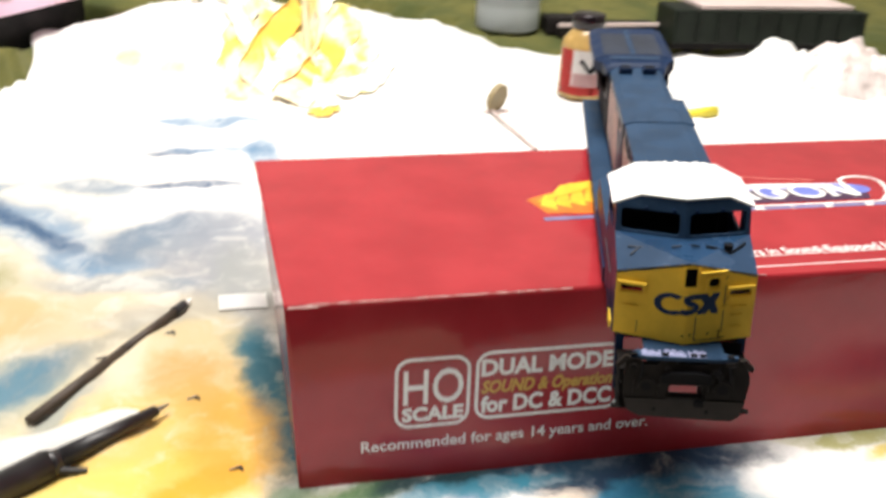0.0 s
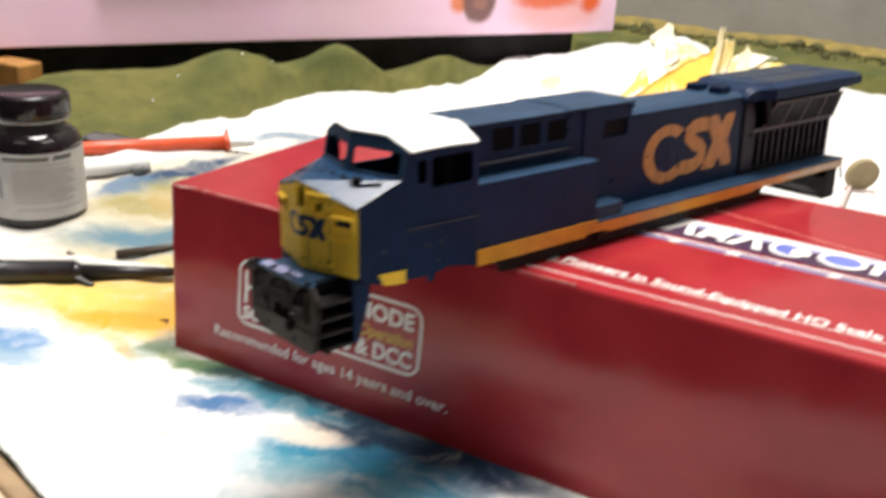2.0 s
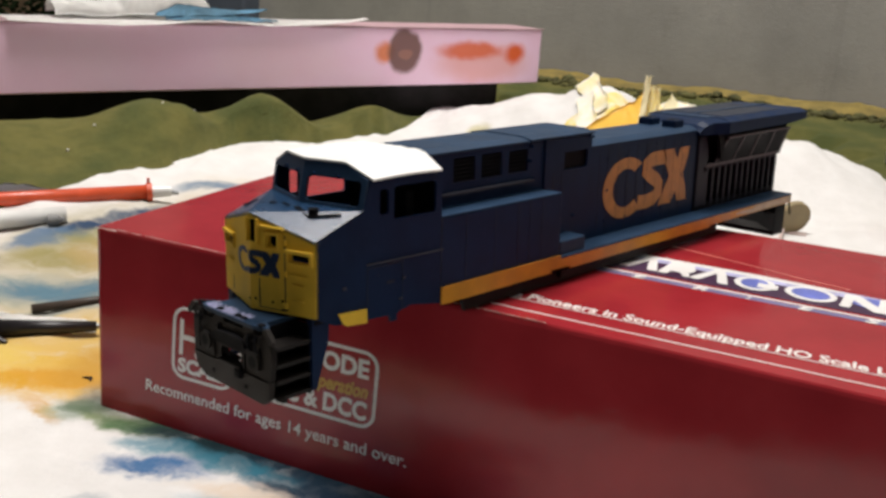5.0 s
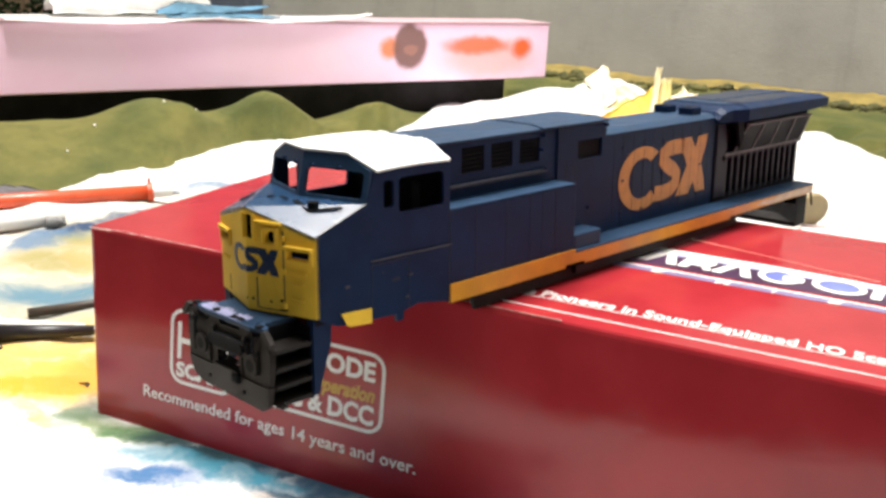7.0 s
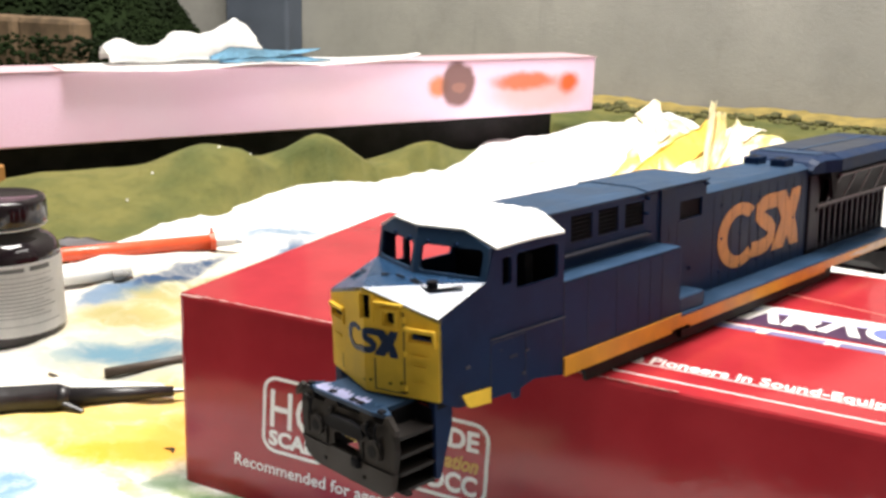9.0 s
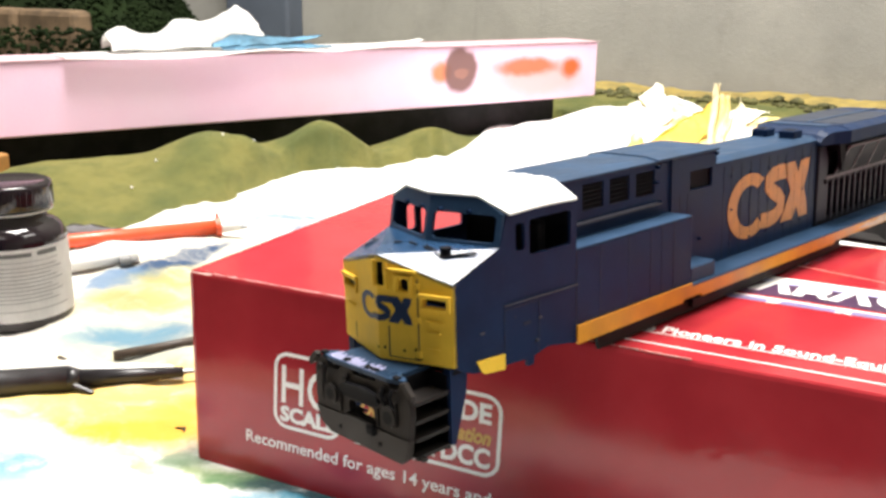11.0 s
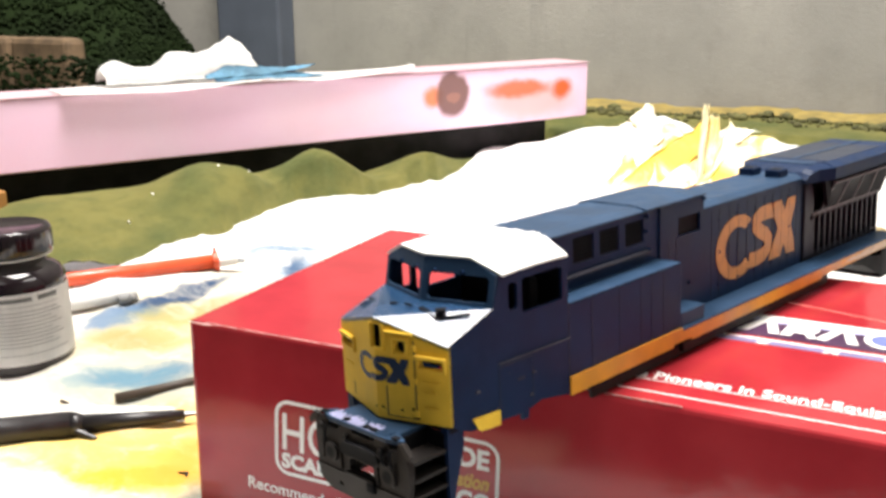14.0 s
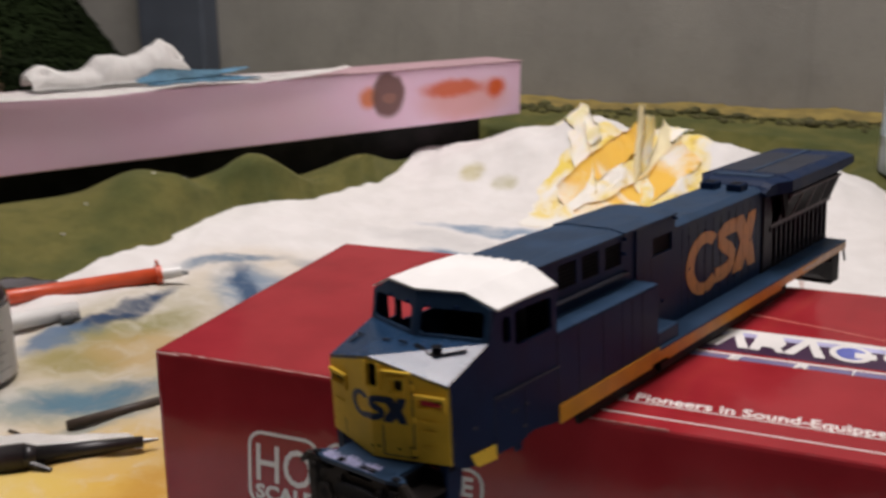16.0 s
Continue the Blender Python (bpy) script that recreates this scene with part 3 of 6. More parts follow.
def lettering(name, text, size, x, y, z, parent, material, width=None, bold=0.0, standing=True, shear=0.0, label=""):
    """Words in the built-in font, as thin raised print: standing on a front, or lying on a top."""
    curve = bpy.data.curves.new(name, "FONT")
    curve.body, curve.size, curve.extrude, curve.offset, curve.shear, curve.resolution_u = text, size * CM, 0.00003, bold * CM, shear, 3
    temp = new("draft_text", curve)
    mesh = bpy.data.meshes.new_from_object(temp.evaluated_get(bpy.context.evaluated_depsgraph_get()))
    bpy.data.objects.remove(temp)
    bpy.data.curves.remove(curve)
    ob = new(name, mesh)
    wide = max(v.co.x for v in mesh.vertices)
    low = min(v.co.x for v in mesh.vertices)
    k = 1.0 if width is None else width * CM / (wide - low)
    for v in mesh.vertices:
        a, b, d = (v.co.x - low) * k, v.co.y, v.co.z
        v.co = (a, -d + FRONT_LEAN * 0.96 * b, 0.96 * b) if standing else (a, b, d)
    mesh.materials.clear()
    mesh.materials.append(material)
    ob.parent, ob.location = parent, (((x - 0.03 * z) * CM, (y + FRONT_LEAN * 0.96 * z) * CM, 0.96 * z * CM) if standing else (x * CM, y * CM, z * CM))
    return tagged(ob, label)


def smooth_step(a, b, x):
    t = max(0.0, min(1.0, (x - a) / (b - a)))
    return t * t * (3 - 2 * t)


def curve_at(points, x):
    """Straight lines through points (x, y)."""
    if x <= points[0][0]:
        return points[0][1]
    for (x0, y0), (x1, y1) in zip(points, points[1:]):
        if x <= x1:
            return y0 + (y1 - y0) * (x - x0) / (x1 - x0)
    return points[-1][1]


def rough(x, y, size, seed=0.0, octaves=4):
    return noise.fractal(Vector((x / size + seed, y / size - seed, seed)), 1.0, 2.0, octaves)

# ---- the lie of the cloth and the land ----
LEFT_EDGE = [(-60, -46), (-20, -32), (5, -23), (14.4, -20.0), (20, -19.7), (25.5, -19.9), (30.5, -20.4), (34, -20.0), (37, -18), (41, -16), (45, -15), (51, -14.5), (58, -15), (70, -14)]
BACK_EDGE = [(-48, 58), (-16, 58), (0, 62), (7, 71), (11, 71), (16.6, 68), (20, 63.4), (23, 57), (26, 56), (40, 57.5), (70, 57)]
RIDGE = [(-22, 0.0), (-15, 0.3), (-13, 0.8), (-11, 1.9), (-7.4, 3.5), (-3, 4.8), (0.2, 5.55), (2, 5.25), (4, 4.7), (8, 4.9), (13, 4.2), (17, 3.6), (20, 2.5), (23, 1.0), (30, 0.3)]


def front_edge(x):
    """Where the cloth ends along the table's front."""
    return -7.75 - 0.28 * max(-11.0, x)


def cloth_z(x, y):
    """Height of the cloth over the box's foot."""
    near = max(-1.5 - x, x - 42, -1.0 - y, y - 16.0)
    calm = smooth_step(0.0, 6.0, near)
    z = 1.25 * smooth_step(-8, -19, x) * smooth_step(4, 20, y) + 0.9 * smooth_step(30, 58, y) * smooth_step(20, -12, x)
    fold = abs(rough(x + 0.35 * y, y * 0.55, 7.0, 3.1, 3))
    z += calm * (0.55 * (0.5 - fold) + 0.14 * rough(x, y, 2.2, 7.7, 3))
    back = math.exp(-(((y - 54) / 5.5) ** 2)) if y < 54 else math.exp(-(((y - 54) / 9.0) ** 2))
    z += back * curve_at(RIDGE, x) * (0.92 + 0.12 * rough(x, y, 4.0, 9.0, 4))
    return z - 0.03 if near > 0 else -0.03


def on_cloth(x, y):
    edge = curve_at(LEFT_EDGE, y) + 0.5
    return x > edge and y < curve_at(BACK_EDGE, x) - 0.5


BOARD_A, BOARD_B = Vector((-8.2, 63.6)), Vector((-33.0, 21.0))
BOARD_DIR = (BOARD_B - BOARD_A).normalized()
BOARD_OUT = Vector((BOARD_DIR.y, -BOARD_DIR.x)) * -1
HILLS = [(-19.4, 36.7, 3.8, 2.6), (-15.2, 44.6, 2.9, 2.5), (-24.4, 30.9, 2.0, 2.5), (-21.1, 30.2, 1.1, 0.95), (-27.5, 25, 1.5, 4.2), (-12.0, 50.5, 2.2, 3.5), (-31, 18.5, 1.4, 4.0), (-22.5, 27.5, 1.3, 2.4)]


def land_z(x, y):
    z = 0.5 + 2.6 * smooth_step(48, 78, y) + 0.35 * rough(x, y, 9.0, 2.0, 4) + 0.08 * rough(x, y, 1.6, 5.0, 3)
    z += 1.0 * smooth_step(-14, -22, x) * smooth_step(8, 24, y)
    for hx, hy, h, r in HILLS:
        z += h * math.exp(-((x - hx) ** 2 + (y - hy) ** 2) / (2 * r * r)) * 0.95
    q = Vector((x, y)) - BOARD_A
    behind = q.dot(Vector((-BOARD_OUT.x, -BOARD_OUT.y)))
    if q.dot(BOARD_DIR) > -1 and behind > 0:
        z = min(z, 3.6) * (1 - smooth_step(0.0, 2.0, behind)) - 1.0 * smooth_step(0.0, 2.0, behind) + 2.2 * smooth_step(3.0, 9.0, behind)
    if on_cloth(x, y):
        z = min(z, cloth_z(x, y) - 0.35)
    return z


def build_ground():
    bm = bmesh.new()
    xs = [-150 + 4 * i for i in range(27)] + [-44 + 0.5 * i for i in range(96)] + [4 + 2.5 * i for i in range(54)]
    ys = [-64.5 + 5 * i for i in range(14)] + [2 + 0.6 * i for i in range(117)] + [72.5 + 1.2 * i for i in range(11)]
    xs, ys = sorted(set(xs)), sorted(set(ys))

    def place(u, v):
        x, y = xs[round(u * (len(xs) - 1))], ys[round(v * (len(ys) - 1))]
        y = max(y, front_edge(x) - 0.2 + 0.001 * y)
        return (x, y, land_z(x, y))

    sheet(bm, len(xs) - 1, len(ys) - 1, place)
    solid("ground", bm, TURF, "olive green model railway ground with low grassy hills", "ground", smooth=True, kind="structure")


build_ground()


def build_room():
    # Only the back wall is seen; the rest is added and shapes bounce light.
    for name, row, material, label in (
        ("wall_back", (-150, 125, 83, 90, -78, 215), CONCRETE, "bare grey concrete wall behind the model railway"),
        ("wall_left", (-157, -150, -200, 90, -78, 215), CONCRETE, "unseen grey concrete side wall, added to close the room"),
        ("wall_right", (125, 132, -200, 90, -78, 215), CONCRETE, "unseen grey concrete side wall, added to close the room"),
        ("wall_front", (-157, 132, -207, -200, -78, 215), POST_BLUE, "unseen dark blue-grey wall closing the room and damping bounce light"),
        ("ceiling", (-157, 132, -207, 90, 215, 222), CEILING, "unseen white ceiling, added to close the room"),
        ("floor", (-157, 132, -207, 90, -84, -78), FLOOR, "unseen dark grey room floor, added to damp bounce light"),
    ):
        solid(name, blocks(row), material, label, name.split("_")[0], kind="structure")
    solid("post", blocks((-62.8, -53.2, 79.5, 82.9, -2, 214.9), bevel=0.4), POST_BLUE, "blue-grey painted post against the concrete wall", "post", kind="structure")
    bm = bmesh.new()
    sheet(bm, 220, 6, lambda u, v: (-40 + 150 * u, 79.6 + 3.2 * v + 0.5 * rough(150 * u, 0, 3.0, 1.0) * (1 - v), land_z(-40 + 150 * u, 79.6 + 3.2 * v) + 0.12 + 0.5 * v + 0.15 * rough(150 * u, v * 3, 0.8, 4.0)))
    solid("straw_strip", bm, STRAW, "strip of straw-yellow scatter along the foot of the wall", "ground cover", kind="structure", smooth=True)


build_room()


def build_table():
    """The table that carries the landscape, standing on the room's floor."""
    ob = thing("layout_table", "plain pine table carrying the model landscape", "table", kind="structure")
    bm = bmesh.new()
    panel(bm, [(-149.5, 82.5), (-149.5, -4.9), (-11.0, -4.9), (124.5, -42.8), (124.5, 82.5)], [], lambda a, b, d: (a, b, -2.05 - d), 3.0)
    part("tabletop", bm, TABLE_WOOD, ob)
    for x, y in ((-146, -2), (-146, 78), (-10, 0), (118, 78), (118, -36)):
        part("leg", blocks((x - 3, x + 3, y - 3, y + 3, -77.9, -5.06), bevel=0.3), TABLE_WOOD, ob)


build_table()


def build_table_edge():
    """Table top along the front of the cloth: a brown lipping and a cream board outside it."""
    a = math.degrees(math.atan(-0.28))
    ob = thing("table_edge", "cream table edge with a brown wooden lipping along the cloth", "table", (0, front_edge(0), 0), a, kind="structure")
    part("lipping", blocks((-11.3, 120, -0.75, -0.12, -2.0, 0.0), bevel=0.12), TABLE_BROWN, ob, "brown wooden lipping")
    part("board", blocks((-11.3, 9.0, -4.2, -0.76, -2.0, -0.1), bevel=0.15), TABLE_CREAM, ob, "cream painted board")


build_table_edge()


def build_cloth():
    bm = bmesh.new()

    def place(u, v):
        y = -22 + 90 * v
        left = curve_at(LEFT_EDGE, y) + 0.5 * rough(0, y, 3.0, 6.0) + 0.25 * rough(0, y, 0.9, 8.0)
        x = left + (64 - left) * u ** 1.25
        top = curve_at(BACK_EDGE, x) + 0.6 * rough(x, 0, 3.0, 2.0)
        if y > top:
            y = top + 0.02 * (y - top)
        low = front_edge(x) + 0.15 * rough(x, 0, 2.0, 5.0)
        if y < low:
            y = low + 0.005 * (y - low)
        return (x, y, cloth_z(x, y) + 0.02)

    sheet(bm, 230, 260, place)
    solid("drop_cloth", bm, CLOTH, "white drop cloth with blue, teal and yellow paint stains", "cloth", smooth=True)


build_cloth()


def build_pink_board():
    at = (BOARD_A.x, BOARD_A.y, 0)
    turn = math.degrees(math.atan2(BOARD_DIR.y, BOARD_DIR.x))
    ob = thing("foam_board", "pink insulation foam board on a black base that fills the shaded gap", "foam board", at, turn)
    bm = blocks((0, 72, -4.6, 0, 4.6, 9.35), bevel=0.12)
    part("board", bm, PINK, ob)
    part("paper_facing", blocks((-0.1, 72, -4.7, 0.1, 9.36, 9.44)), FOAM_TOP, ob, "dull pink facing")
    # Set-back black board stands in for the shade beneath the overhanging foam.
    part("base", blocks((3.0, 71, -4.2, -2.2, -1.5, 4.59)), GAP_BLACK, ob, "black base board standing in for the shade under the foam")

    return ob


foam_board = build_pink_board()

# ---- the red box ----
BOX_LONG, BOX_HIGH = 37.0, 6.17


def build_box():
    ob = thing("cardboard_box", "glossy red cardboard box with white print and scuffed edges", "box")
    back = lambda x: 13.7 + 0.02 * x
    bm = bmesh.new()
    outline = [(0, 0.0), (FRONT_LEAN * 6.02, 6.02), (FRONT_LEAN * 6.02 + 0.03, 6.12), (0.56, BOX_HIGH)]
    section = []
    for d, h in outline:
        section.append((0, d, h))
    section += [(1, -0.3, BOX_HIGH), (1, -0.08, BOX_HIGH - 0.08), (1, 0, BOX_HIGH - 0.3), (1, 0, 0.0)]
    xs = [0.0, 0.12, 6, 12, 18, 24, 30, BOX_LONG - 0.12, BOX_LONG]
    rings = []
    for i, x in enumerate(xs):
        ring = []
        for side, d, h in section:
            sag = 0.05 * math.sin(math.pi * x / BOX_LONG) if h > 5 else 0.0
            end = 0.04 if i in (0, len(xs) - 1) else 0.0
            y = d + end if side == 0 else back(x) + d - end
            lean = (1 - h / BOX_HIGH) * (0.5 * y / 13.6 - 0.06) - h / BOX_HIGH * (0.38 + 0.1 * min(1.0, y / 3)) if i < 2 else 0.0
            ring.append(bm.verts.new((x + lean, y, max(0.0, h - end * (h > 0.1)) + sag)))
        rings.append(ring)
    for a, b in zip(rings, rings[1:]):
        n = len(a)
        for i in range(n):
            bm.faces.new((a[i], b[i], b[(i + 1) % n], a[(i + 1) % n]))
    bm.faces.new(rings[0][::-1])
    bm.faces.new(rings[-1])
    part("sleeve", bm, RED_CARD, ob, smooth=False)
    
    # White scuffs along the folded front edge, and the chipped corner.
    def scuff(x0, x1, y, z, wide, seed):
        bm = bmesh.new()
        n = 70
        sheet(bm, n, 1, lambda u, v: (x0 + (x1 - x0) * u, y + (v - 0.5) * wide * max(0.12, 0.6 + 0.7 * rough(u * 30, 0, 1.1, seed)), z + 0.05 * math.sin(math.pi * (x0 + (x1 - x0) * u) / BOX_LONG)))
        bmesh.ops.solidify(bm, geom=bm.faces[:], thickness=0.004)
        part("scuff", bm, CARD_EDGE, ob, "white scuffed edge")

    scuff(0.3, 8.5, 0.46, BOX_HIGH + 0.01, 0.09, 1.0)
    scuff(12.5, 15.2, 0.54, BOX_HIGH + 0.012, 0.07, 2.0)
    scuff(-0.3, 0.6, 0.36, BOX_HIGH + 0.0, 0.16, 3.0)
    part("print_line", blocks((13.2, 36.5, 1.12, 1.18, BOX_HIGH + 0.04, BOX_HIGH + 0.055)), WHITE_PRINT, ob, "thin white printed line")
    part("print_line", blocks((13.1, 36.5, 1.92, 1.97, BOX_HIGH + 0.04, BOX_HIGH + 0.055)), WHITE_PRINT, ob, "thin white line under the words")

    # Print on the front.
    def outline_frame(x0, x1, z0, z1, wide, radius):
        def ring(x0, x1, z0, z1, r):
            pts = []
            for cx, cz, a0 in ((x1 - r, z1 - r, 0), (x0 + r, z1 - r, 90), (x0 + r, z0 + r, 180), (x1 - r, z0 + r, 270)):
                pts += [(cx + r * math.cos(radians(a0 + 15 * k)), cz + r * math.sin(radians(a0 + 15 * k))) for k in range(7)]
            return pts
        bm = bmesh.new()
        panel(bm, ring(x0, x1, z0, z1, radius), [ring(x0 + wide, x1 - wide, z0 + wide, z1 - wide, radius - wide)], lambda a, b, d: (a - 0.09, -0.012 + d + FRONT_LEAN * 0.96 * b, 0.96 * b), 0.008)
        part("printed_frame", bm, WHITE_PRINT, ob, "white printed frame with round corners")

    outline_frame(3.0, 5.42, 1.86, 4.36, 0.11, 0.5)
    outline_frame(5.58, 10.5, 1.95, 4.42, 0.11, 0.5)
    lettering("lettering", "HO", 1.75, 3.27, -0.008, 2.72, ob, WHITE_PRINT, 1.92, 0.012)
    lettering("lettering", "SCALE", 0.66, 3.22, -0.008, 2.12, ob, WHITE_PRINT, 1.98, 0.03)
    lettering("lettering", "DUAL MODE", 0.80, 5.78, -0.008, 3.56, ob, WHITE_PRINT, 4.42, 0.03)
    lettering("lettering", "SOUND & Operation", 0.62, 5.78, -0.008, 2.92, ob, GOLD_PRINT, 4.42, 0.022, shear=0.25)
    lettering("lettering", "for DC & DCC", 0.80, 5.76, -0.008, 2.22, ob, WHITE_PRINT, 4.42, 0.03)
    lettering("lettering", "Recommended for ages 14 years and over.", 0.55, 1.92, -0.008, 1.12, ob, WHITE_PRINT, 9.66, 0.006)

    # Print on the top: a tag line, a spaced word, and two marks drawn as plain shapes.
    top = BOX_HIGH + 0.055
    lettering("lettering", "The Pioneers in Sound-Equipped HO Scale Locomotives", 0.66, 12.95, 2.05, top, ob, WHITE_PRINT, 13.3, 0.014, standing=False)
    lay = lambda z: (lambda a, b, d: (a, b, z - d))

    def mark(poly, material, z, label):
        bm = bmesh.new()
        panel(bm, poly, [], lay(z), 0.006)
        part("printed_mark", bm, material, ob, label)

    def ribbon(points, wide, material, z, label):
        """A printed line of even width through a few points."""
        left, right = [], []
        for i, p in enumerate(points):
            q = Vector(points[min(i + 1, len(points) - 1)]) - Vector(points[max(i - 1, 0)])
            side = Vector((-q.y, q.x)).normalized() * wide / 2
            left.append((p[0] + side.x, p[1] + side.y))
            right.append((p[0] - side.x, p[1] - side.y))
        mark(left + right[::-1], material, z, label)

    # spaced word on a grey-violet bar under a white line
    ribbon([(9.4, 5.95), (16, 6.08), (24.0, 6.08)], 0.3, GREY_VIOLET, top, "grey-violet printed bar")
    ribbon([(12.0, 6.32), (23.9, 6.34)], 0.12, WHITE_PRINT, top + 0.002, "white printed line")
    ribbon([(23.8, 6.1), (25.2, 5.85), (28.0, 5.6), (32.0, 5.6)], 0.16, GREY_VIOLET, top + 0.002, "grey-violet printed tail")
    for letter, x in zip("SERIES", (14.4, 16.05, 17.9, 19.5, 20.95, 22.75)):
        lettering("lettering", letter, 0.5, x, 5.92, top + 0.008, ob, WHITE_PRINT, 0.12 if letter == "I" else 0.46, 0.03, standing=False, shear=0.3)
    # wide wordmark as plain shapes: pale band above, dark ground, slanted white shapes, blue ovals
    mark([(12.6, 6.55), (23.4, 6.62), (23.7, 7.1), (23.4, 8.1), (12.9, 8.1)], VIOLET_DARK, top, "dark violet printed ground")
    mark([(12.9, 7.95), (23.4, 7.95), (23.2, 8.42), (19.5, 8.58), (13.1, 8.5)], LILAC_PRINT, top + 0.003, "lilac printed band")
    mark([(13.1, 8.3), (22.6, 8.3), (21.5, 8.5), (19.5, 8.62), (13.1, 8.54)], WHITE_PRINT, top + 0.005, "white printed band")
    oval = lambda x, y, rx, ry: [(x + rx * math.cos(a * 0.2618), y + ry * math.sin(a * 0.2618)) for a in range(24)]
    mark(oval(23.2, 7.75, 0.95, 0.55), BLUE_PRINT, top + 0.004, "rounded blue printed end")
    for x in (15.35, 17.55):
        mark([(x, 6.95), (x + 0.34, 6.95), (x + 0.74, 7.95), (x + 0.92, 6.95), (x + 1.24, 6.95), (x + 0.95, 8.3), (x + 0.6, 8.3)], WHITE_PRINT, top + 0.008, "white printed wedge")
    for x in (13.95, 16.6):
        mark([(x, 6.95), (x + 0.3, 6.95), (x + 0.36, 7.3), (x + 0.66, 7.3), (x + 0.8, 6.95), (x + 1.06, 6.95), (x + 0.9, 7.36), (x + 1.06, 7.7), (x + 0.92, 8.3), (x + 0.18, 8.3)], WHITE_PRINT, top + 0.008, "white printed block")
    for x, rx in ((19.5, 0.62), (21.15, 0.76)):
        mark(oval(x, 7.62, rx, 0.7), WHITE_PRINT, top + 0.008, "white printed oval")
        mark(oval(x, 7.62, rx - 0.2, 0.5), BLUE_PRINT, top + 0.012, "blue printed oval")
    mark([(19.6, 7.3), (20.2, 7.3), (20.2, 7.75), (19.6, 7.75)], WHITE_PRINT, top + 0.016, "white printed bar")
    mark([(22.0, 6.98), (22.3, 6.98), (22.36, 7.8), (22.95, 6.98), (23.3, 6.98), (23.4, 8.38), (23.1, 8.38), (23.05, 7.55), (22.5, 8.35), (22.1, 8.35)], WHITE_PRINT, top + 0.008, "white printed zigzag")
    ribbon([(23.3, 8.3), (23.36, 8.72), (23.8, 9.02), (24.4, 9.1), (24.95, 8.9), (25.14, 8.5), (24.95, 7.8), (24.5, 7.0), (23.8, 6.36)], 0.17, WHITE_PRINT, top + 0.014, "white printed hook")
    ribbon([(14.6, 10.6), (16.1, 10.3), (18.5, 9.72), (20.6, 9.15), (22.2, 8.85)], 0.06, PALE_CORAL, top + 0.002, "thin coral printed line")
    # flame-coloured mark by the other corner
    mark([(9.35, 7.9), (9.7, 6.5), (12.6, 6.2), (13.0, 9.5), (11.6, 9.5), (11.2, 8.9)], FLAME_DEEP, top - 0.004, "dark orange printed ground")
    for i in range(5):
        x, y = 9.7 + 0.62 * i, 6.75 + 0.12 * i
        mark([(x, y + 0.5), (x + 0.5, y), (x + 0.7, y + 0.9), (x + 1.0, y + 1.7 + 0.12 * i), (x + 0.45, y + 1.5)], FLAME_PRINT, top + 0.004 * (i % 2), "flame-shaped yellow and orange print")
    mark([(9.6, 7.6), (12.9, 9.1), (12.95, 9.75), (11.2, 9.3), (10.4, 8.2)], FLAME_PRINT, top + 0.008, "flame-shaped yellow and orange print")
    return ob


cardboard_box = build_box()

# ---- the model locomotive ----
# Its own axes: x to its side, y from the nose backwards, z up.
loco = thing("model_locomotive", "dark blue model locomotive shell with yellow nose and white cab roof", "model train", (10.141, -4.251, -0.085), -19.0, 0.1, -3.3)


def side_plane(v, out=1):
    """Plates in the plane of a side: along, up, and inwards."""
    return lambda a, b, d: (out * (v - d), a, b)


def mirrored(name, make, material, label=""):
    for out in (1, -1):
        bm = bmesh.new()
        make(bm, out)
        part(name, bm, material, loco, label)


NOSE_OUT, NOSE_TIP = -0.08, -0.60  # how far back the nose's corners and its middle edge lie
nose_y = lambda v: NOSE_TIP + (NOSE_OUT - NOSE_TIP) * abs(v) / 1.8
glass_y = lambda v, h: 0.86 + 0.275 * abs(v) + (h - 9.5) * 0.2


